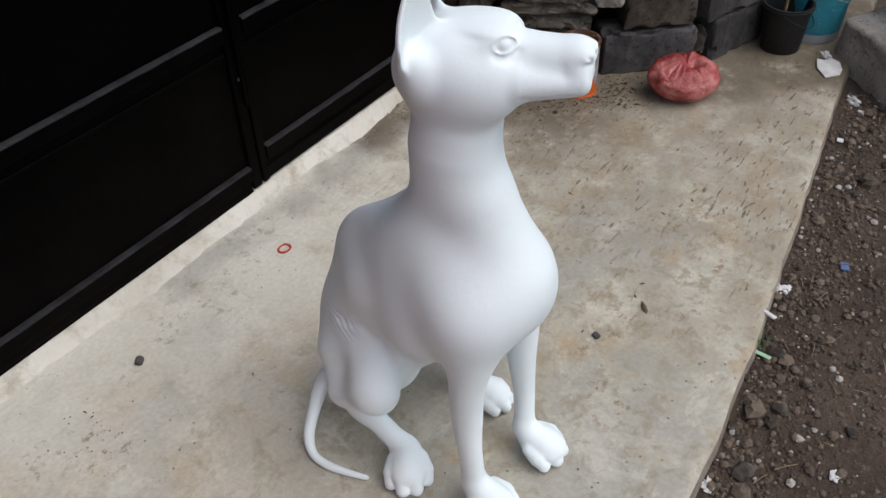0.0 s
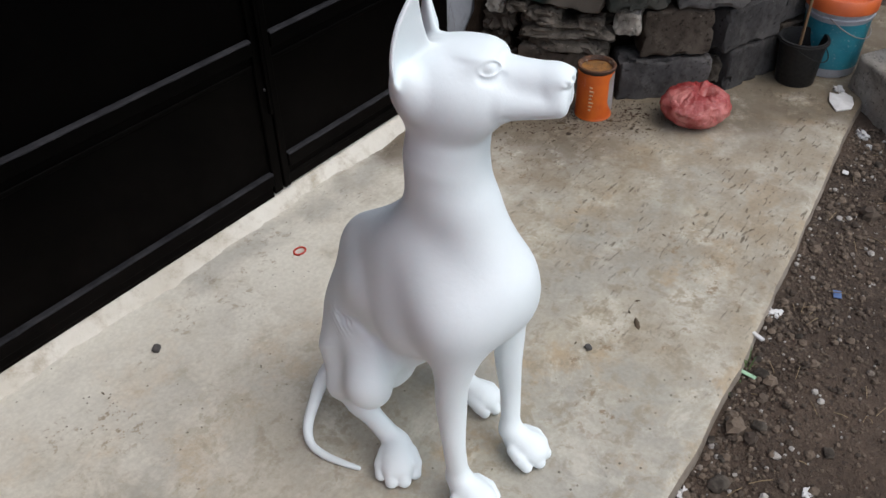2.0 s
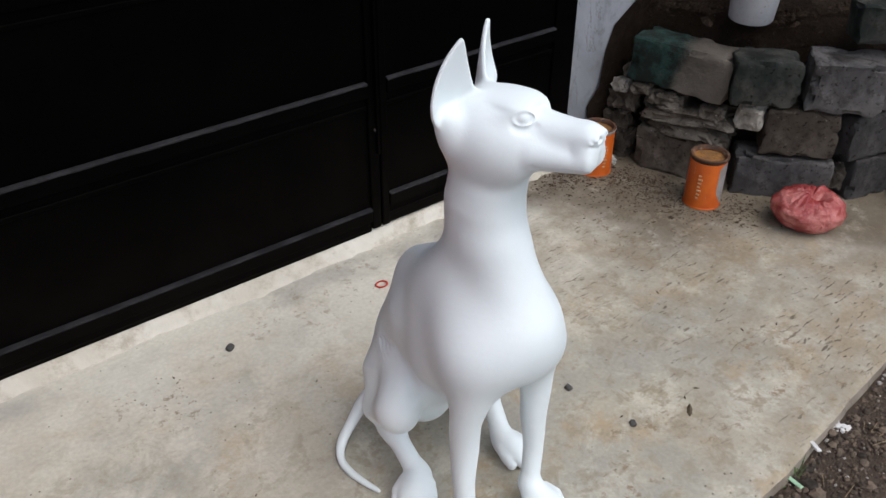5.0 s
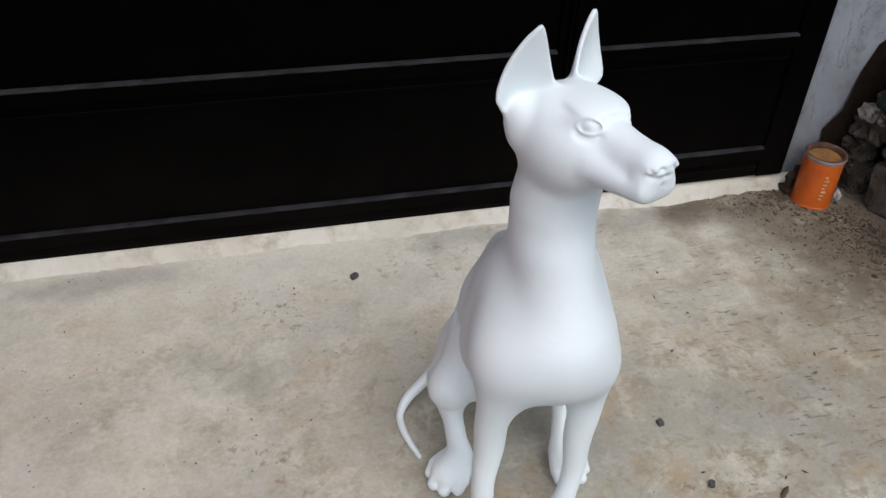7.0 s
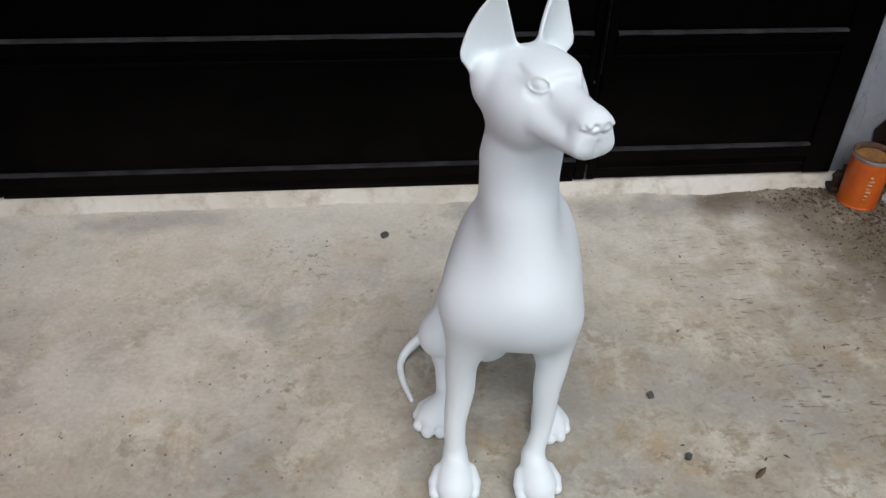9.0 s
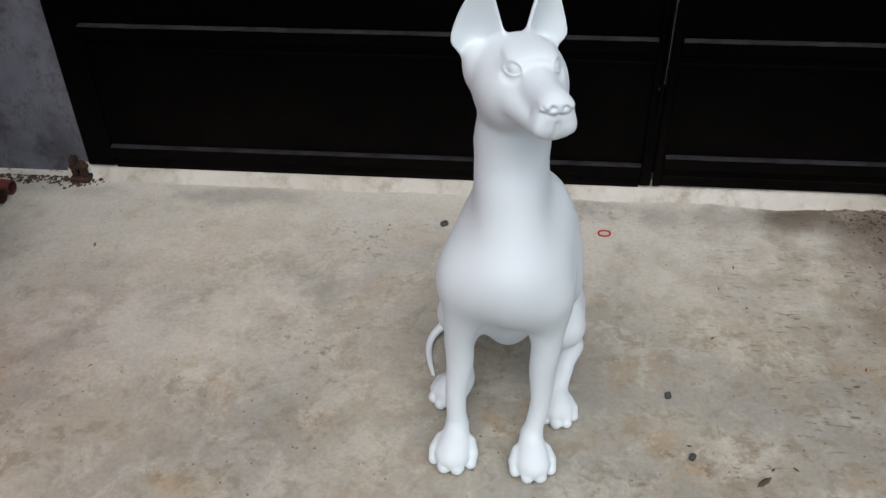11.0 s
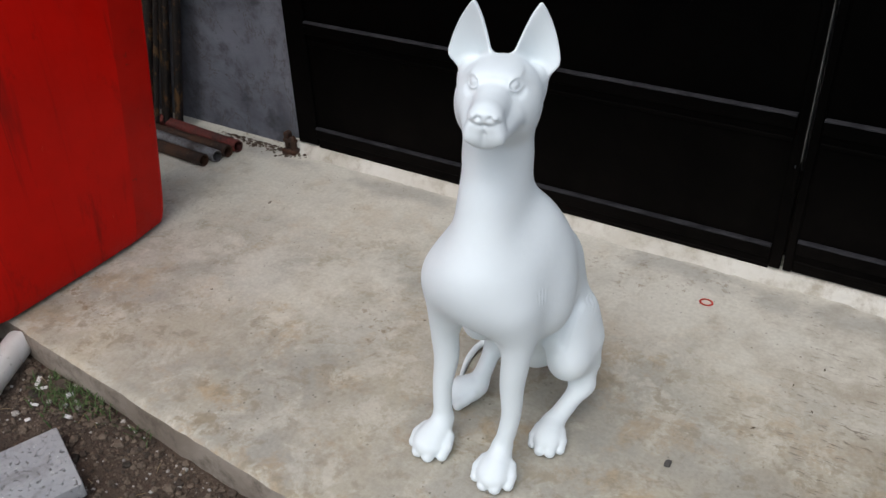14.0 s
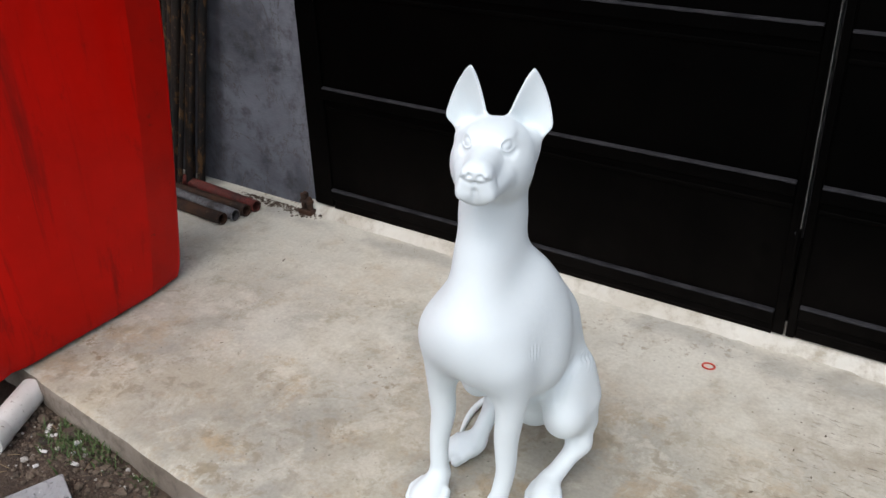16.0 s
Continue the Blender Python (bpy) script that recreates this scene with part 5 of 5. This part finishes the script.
thing("chip", box((-0.022, -0.007, 0), (0.022, 0.007, 0.006), 0.003, 2), M_PAPER, "white plastic strip stuck in the soil by the slab", "litter", "scraps of litter", smooth=40, at=on_soil(0.338, -1.418, 62, -0.02, 12, 8))
thing("chip", box((-0.024, -0.006, 0), (0.024, 0.006, 0.003), 0.001), M_MINT, "pale green plastic strip on the soil", "litter", "scraps of litter", at=on_soil(0.215, -1.445, 85, -0.004))
thing("chip", box((-0.016, -0.011, 0), (0.016, 0.011, 0.003), 0.001), M_BLUE, "blue plastic scrap on the soil", "litter", "scraps of litter", at=on_soil(0.648, -1.525, 20, -0.004))
for x, y, a, b, t in ((1.262, -1.345, 0.012, 0.010, 10), (-1.70, -1.445, 0.018, 0.006, 50), (-1.66, -1.50, 0.014, 0.005, 20), (-1.62, -1.55, 0.008, 0.006, 70), (-1.74, -1.425, 0.026, 0.007, 130), (-1.52, -1.49, 0.010, 0.006, 15)):
    thing("chip", box((-a, -b, 0), (a, b, 0.004), 0.0015), M_PAPER, "small white chip lying on the soil", "litter", "scraps of litter", at=on_soil(x, y, t, -0.003, 5, 4))

# ---- stones on the soil ----
NAMED = ((0.05, -1.475, 0.050, 1), (0.075, -1.535, 0.055, 2), (-0.126, -1.525, 0.075, 3), (0.11, -1.69, 0.045, 4), (0.235, -1.475, 0.060, 5), (0.28, -1.445, 0.035, 6),
         (1.19, -1.50, 0.05, 7), (1.36, -1.42, 0.045, 8), (-1.38, -1.58, 0.045, 9), (-1.70, -1.47, 0.055, 10), (-1.25, -1.52, 0.035, 11), (-1.10, -1.60, 0.035, 12), (0.95, -1.62, 0.04, 13),
         (-0.02, -1.46, 0.04, 14), (-0.05, -1.50, 0.035, 15), (0.42, -1.50, 0.03, 16), (0.13, -1.44, 0.03, 17), (-1.0, -1.52, 0.03, 18))
for x, y, d, s in NAMED:
    d *= 0.62
    bm = rough_stone((d, d * (0.7 + 0.03 * (s % 7)), d * 0.55), s + 20, 2, 0.25)
    thing("stone", bm, M_RUBBLE, "grey broken stone lying on the soil", "stone", "loose stones", smooth=40, at=on_soil(x, y, s * 53, d * 0.12))


def scatter(count, seed, size, name, mat, label, spread=1.0):
    rnd = random.Random(seed)
    verts, faces = [], []
    for _ in range(count):
        if rnd.random() < 0.62:
            x = rnd.uniform(-1.9, 1.6)
            y = front_y(x) - 0.012 - abs(rnd.gauss(0, 0.16)) * spread
        else:
            x, y = rnd.uniform(-1.9, 1.7), rnd.uniform(-3.0, -1.45)
        if y > front_y(x) - 0.008:
            continue
        d = size * math.exp(rnd.gauss(0, 0.5))
        z = soil_z(x, y) + d * 0.12
        b = len(verts)
        a0 = rnd.uniform(0, 6.28)
        for k, (zz, rr) in enumerate(((-0.3, 0.42), (0.15, 0.5), (0.38, 0.26))):
            for i in range(6):
                a = a0 + i * 1.047 + k * 0.3
                q = d * rr * rnd.uniform(0.72, 1.2)
                verts.append((x + q * math.cos(a) * 1.15, y + q * math.sin(a), z + d * zz * rnd.uniform(0.8, 1.1)))
        for k in (0, 6):
            for i in range(6):
                j = (i + 1) % 6
                faces.append((b + k + i, b + k + j, b + k + 6 + j, b + k + 6 + i))
        faces.append(tuple(b + 12 + i for i in range(6)))
    me = bpy.data.meshes.new(name)
    me.from_pydata(verts, [], faces)
    me.materials.append(mat)
    return tagged(new(name, me), label, "gravel", kind="stuff")


def mixed_gravel():
    k = Mat("mixed gravel", 0.9)
    r1 = k.islands()
    col = k.mix(k.step(r1, 0.0, 0.75), (0.042, 0.030, 0.021), (0.138, 0.104, 0.075))
    col = k.mix(k.step(r1, 0.92, 0.95), col, (0.36, 0.34, 0.31))
    n = k.noise(90, 4)
    col = k.mix(k.step(n, 0.45, 0.7, 0, 0.5), col, (0.06, 0.045, 0.035))
    return k.done(col, None, ((n, 0.002),))


M_GRAVEL = mixed_gravel()
scatter(10500, 5, 0.0066, "gravel", M_GRAVEL, "fine gravel and crumbs strewn over the soil")
scatter(420, 6, 0.012, "gravel", M_GRAVEL, "coarse gravel strewn along the slab's edge", 0.8)


def crumbs(count, seed, name, mat, label, category, spots, size, long=1.0):
    """Flat broken bits strewn round a few spots: (x, y, z, spread along x, spread along y)."""
    rnd = random.Random(seed)
    verts, faces = [], []
    for _ in range(count):
        cx, cy, cz, sx, sy = rnd.choice(spots)
        x, y = rnd.gauss(cx, sx), min(rnd.gauss(cy, sy), -0.012)
        d, a = size * math.exp(rnd.gauss(0, 0.5)), rnd.uniform(0, 6.28)
        b = len(verts)
        for k in range(5):
            q = d * rnd.uniform(0.7, 1.2)
            u, v = q * math.cos(1.257 * k) * long, q * math.sin(1.257 * k) / long
            verts.append((x + u * math.cos(a) - v * math.sin(a), y + u * math.sin(a) + v * math.cos(a), cz))
        verts.append((x, y, cz + d * 0.7))
        for k in range(5):
            faces.append((b + k, b + (k + 1) % 5, b + 5))
        faces.append(tuple(b + k for k in (4, 3, 2, 1, 0)))
    me = bpy.data.meshes.new(name)
    me.from_pydata(verts, [], faces)
    me.materials.append(mat)
    return tagged(new(name, me), label, category, kind="stuff")


CORNER = ((0.86, -0.05, 0.0005, 0.05, 0.025), (0.80, -0.10, 0.0005, 0.09, 0.05), (0.98, -0.20, 0.0005, 0.05, 0.07), (1.02, -0.32, 0.0005, 0.05, 0.08), (1.0, -0.42, 0.0005, 0.06, 0.08), (1.12, -0.62, 0.0005, 0.07, 0.05), (0.88, -0.25, 0.0005, 0.10, 0.12))
crumbs(3200, 31, "debris", M_SOIL, "dark soil crumbs gathered in the corner by the cans", "debris", CORNER, 0.0021)
FOOT = ((-2.22, -0.03, 0.0, 0.06, 0.022), (-2.08, -0.025, 0.0, 0.07, 0.016), (-1.95, -0.03, 0.0, 0.05, 0.02))
crumbs(520, 34, "debris", M_SOIL, "soil crumbs and mortar bits along the wall foot", "debris", FOOT, 0.0036)
crumbs(220, 32, "leaf_litter", M_LEAF, "bits of dry leaf and twig among the soil crumbs", "litter", CORNER, 0.0040, 2.0)
SHELF = ((1.32, -0.14, 0.575, 0.05, 0.07), (1.42, -0.30, 0.575, 0.06, 0.08), (1.55, -0.42, 0.585, 0.08, 0.08), (1.75, -0.58, 0.60, 0.10, 0.05), (1.5, -0.15, 0.65, 0.12, 0.1))
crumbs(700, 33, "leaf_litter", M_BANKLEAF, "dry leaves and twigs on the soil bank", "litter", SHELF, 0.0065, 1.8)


def straw():
    rnd = random.Random(11)
    bm = bmesh.new()
    for _ in range(130):
        x = rnd.uniform(-1.8, 1.5)
        y = front_y(x) - 0.02 - abs(rnd.gauss(0, 0.3))
        a, l = rnd.uniform(0, 6.28), rnd.uniform(0.015, 0.06)
        z = soil_z(x, y) + 0.006
        p = Vector((x, y, z))
        d = Vector((math.cos(a), math.sin(a), rnd.uniform(-0.05, 0.15))) * l
        tube([p, p + d * 0.5 + Vector((0, 0, 0.003)), p + d], 0.0011, 4, bm)
    return bm


thing("straw", straw(), paint("straw", (0.25, 0.19, 0.11), (0.16, 0.11, 0.06), 0.8, 30), "bits of dry straw and twig on the soil", "straw", kind="stuff")


def grass():
    rnd = random.Random(4)
    bm = bmesh.new()
    for cx, cy, n, s in ((-1.66, -1.425, 90, 0.05), (-1.56, -1.43, 110, 0.055), (-1.45, -1.425, 50, 0.04), (-1.62, -1.47, 70, 0.05), (-1.30, -1.425, 24, 0.03), (0.22, -1.43, 10, 0.03)):
        for _ in range(n):
            x, y = rnd.gauss(cx, s), rnd.gauss(cy, s * 0.5)
            if y > front_y(x) - 0.01:
                y = front_y(x) - 0.012
            z = soil_z(x, y)
            a, h, w = rnd.uniform(0, 6.28), rnd.uniform(0.012, 0.038), rnd.uniform(0.0012, 0.0028)
            d = Vector((math.cos(a), math.sin(a), 0))
            sd = Vector((-d.y, d.x, 0)) * w
            p = Vector((x, y, z - 0.002))
            m = p + d * h * 0.35 + Vector((0, 0, h * 0.7))
            t = p + d * h * 0.95 + Vector((0, 0, h))
            v = [bm.verts.new(q) for q in (p - sd, p + sd, m + sd * 0.8, m - sd * 0.8, t)]
            bm.faces.new((v[0], v[1], v[2], v[3]))
            bm.faces.new((v[3], v[2], v[4]))
    return bm


thing("grass", grass(), M_GRASS, "tufts of short green weed at the slab's edge", "grass", kind="stuff")

# ---- things on the slab ----
ring = lathe([(0.0165 + 0.0028 * math.cos(a), 0.0022 + 0.0022 * math.sin(a)) for a in [2 * math.pi * k / 10 for k in range(10)]], 36, close=True)
thing("rubber_ring", ring, M_RINGRED, "small red rubber ring lying on the slab", "ring", smooth=180, at=pose(-0.127, -0.213, 0.001) @ Matrix.Diagonal((1.12, 0.92, 1, 1)))
for x, y, d, s in ((-0.636, -0.202, 0.026, 1), (0.033, -1.093, 0.021, 2), (-0.003, -0.900, 0.021, 3)):
    thing("pebble", rough_stone((d, d * 0.75, d * 0.5), s + 50, 2, 0.25), M_GREYPEB, "small dark pebble lying on the slab", "pebble", "pebbles on the slab", smooth=40, at=pose(x, y, 0.0, 0, 0, s * 31))
shard([(-0.024, 0.0), (-0.012, -0.006), (0.008, -0.007), (0.025, -0.001), (0.01, 0.006), (-0.01, 0.007)], 0.0012, "leaf", M_LEAF, "shrivelled dark leaf lying on the slab", "leaf", pose(0.187, -1.150, 0.001, 0, 0, 40), 0.004, "dry leaves")
rnd = random.Random(21)
for k in range(26):
    x, y = rnd.uniform(0.0, 1.15), rnd.uniform(-1.15, -0.15)
    if k > 17:
        x, y = rnd.uniform(-1.8, -0.7), rnd.uniform(-1.2, -0.2)
    l = rnd.uniform(0.003, 0.009)
    shard([(-l, 0.0), (0, -l * 0.3), (l, 0.001), (0.0, l * 0.35)], 0.001, "leaf", M_LEAF, "tiny dry leaf crumb on the slab", "leaf", pose(x, y, 0.0008, 0, 0, rnd.uniform(0, 180)), l * 0.15, "dry leaves")


# ---- red shell at the west end ----
def shell_strip(first, last, close=False):
    """A run of the shell's outline, swept up its height: broad face, canted strip, rolled edge and back."""
    bm = bmesh.new()
    levels = [0.012, 0.03, 0.06, 0.11, 0.18] + [0.18 + 0.07 * i for i in range(1, 24)]
    rows = []
    for z in levels:
        lean = 0.105 * min(1.0, z / 0.9) if z < 0.9 else 0.105 + 0.06 * (z - 0.9)
        foot = 0.030 * math.exp(-z / 0.035)
        ye = -0.700 + lean                    # rear edge
        yc = -0.845 + lean * 0.95             # crease
        bulge = 0.022 * math.sin(min(1, z / 1.7) * math.pi)
        prof = []
        for i in range(21):                   # 0 to 20: broad face
            t = i / 20
            y = -1.62 + (yc + 1.62) * t
            dent = 0.006 * noise.noise(Vector((0, y * 3, z * 2.2)))
            x = -1.925 + bulge + 0.010 * math.sin(t * math.pi) - 0.012 * math.exp(-((t - 0.30) / 0.035) ** 2) - foot + dent * math.sin(t * math.pi)
            prof.append((x, y))
        for i in range(1, 6):                 # to 25: canted strip
            t = i / 5
            prof.append((-1.925 + bulge - 0.022 * t - foot, yc + (ye - 0.012 - yc) * t))
        for i in range(1, 6):                 # to 30: rolled edge
            a = radians(18 * i)
            prof.append((-1.947 + bulge - 0.022 * (1 - math.cos(a)) - foot, ye - 0.012 + 0.022 * math.sin(a)))
        prof += [(-2.30, ye - 0.02), (-2.32, ye - 0.03), (-2.30, -1.60), (-1.97, -1.62), (-1.925 + bulge - foot, -1.62)]
        rows.append([bm.verts.new((x, y, z)) for x, y in prof[first:last + 1]])
    m = len(rows[0])
    for a, b in zip(rows, rows[1:]):
        for i in range(m - 1):
            bm.faces.new((a[i], a[i + 1], b[i + 1], b[i]))
    if close:
        bm.faces.new(rows[0])
        bm.faces.new(rows[-1])
    return bm


# darker red for the canted strip: its shading put into the colour, with grime
M_SHADEDRED = paint("shaded grimy red paint", (0.50, 0.007, 0.003), (0.36, 0.008, 0.005), 0.5, 3, (0.24, 0.020, 0.012), 0.25)
M_SHADEDRED.node_tree.nodes["Principled BSDF"].inputs["Specular IOR Level"].default_value = 0.10
shell = base("fibreglass_shell", "large scuffed red fibreglass shell standing on the slab's end", "shell", pose(0, 0, 0))
part("front_panel", shell_strip(0, 20), M_RED, shell, "broad red panel with a shallow groove", smooth=30)
part("edge_strip", shell_strip(20, 25), M_SHADEDRED, shell, "canted red strip along the edge", smooth=30)
part("rolled_edge", shell_strip(25, 30), M_RED, shell, smooth=60)
part("back_panel", shell_strip(30, 35, True), M_RED, shell, smooth=30)

# ---- pipes and bars at the west wall ----
M_REDPIPE = paint("flaking red oxide", (0.15, 0.022, 0.016), (0.05, 0.018, 0.014), 0.7, 14, (0.012, 0.010, 0.009), 0.75)
M_GREYPIPE = paint("grey galvanised", (0.20, 0.205, 0.22), (0.035, 0.030, 0.028), 0.6, 12, (0.045, 0.022, 0.013), 0.8)
for x, y, z, mat, label, turn in ((-2.160, -0.290, 0.026, M_DARKRUST, "rusty steel pipe lying on the slab by the wall", 178),
                                  (-2.140, -0.236, 0.026, M_GREYPIPE, "grey steel pipe lying among rusty pipes", 177),
                                  (-2.130, -0.182, 0.026, M_DARKRUST, "rusty steel pipe lying on the slab by the wall", 179),
                                  (-2.125, -0.128, 0.026, M_REDPIPE, "red-brown steel pipe lying on the slab by the wall", 176)):
    thing("pipe", hollow_pipe(0.72, 0.0255, 0.004), mat, label, "pipe", "pipes on the floor", smooth=40, at=pose(x, y, z, 0, 0, turn))
for k, (x, y, rr) in enumerate(((-2.70, -0.10, 0.020), (-2.655, -0.12, 0.022), (-2.61, -0.07, 0.022), (-2.57, -0.11, 0.014), (-2.75, -0.07, 0.022), (-2.80, -0.09, 0.020), (-2.535, -0.07, 0.018), (-2.63, -0.04, 0.016), (-2.59, -0.15, 0.012))):
    top = (x + 0.34, 0.02 - 0.012 * (k % 2), 1.75)
    thing("steel_bar", tube([(x, y, 0.001), (x + 0.115, y + (0.02 - y) * 0.3, 0.6), (x + 0.23, y + (0.02 - y) * 0.62, 1.2), top], rr, 10), M_BAR, "long rusty steel bar leaning against the wall", "bar", "bars leaning on the wall", smooth=60)

# ---- pvc pipe and paving tile on the soil ----
pvc = base("drain_pipe", "dirty white plastic drain pipe lying on the soil", "pipe", Matrix.Translation((-1.785, -1.590, soil_z(-1.785, -1.590) + 0.045)) @ pose(0, 0, 0, 0, 0, 117))
part("barrel", hollow_pipe(0.26, 0.044, 0.004, 28), M_PVC, pvc, smooth=40)
part("socket", lathe([(0.047, 0.0), (0.047, 0.06), (0.044, 0.066), (0.0445, 0.0)], 28, at=pose(0, 0, 0, 0, 90, 0), close=True), M_PVC, pvc, "thicker socket end", smooth=40)
tile = thing("paving_tile", box((-0.13, -0.12, 0), (0.13, 0.12, 0.045), 0.006, 2), block_concrete("pale tile concrete", (0.36, 0.37, 0.385), (0.44, 0.445, 0.45), (0.27, 0.265, 0.26)),
             "pale grey concrete tile lying on the soil", "tile", smooth=40, at=pose(-1.404, -1.709, -0.088, 2, -2, -23))
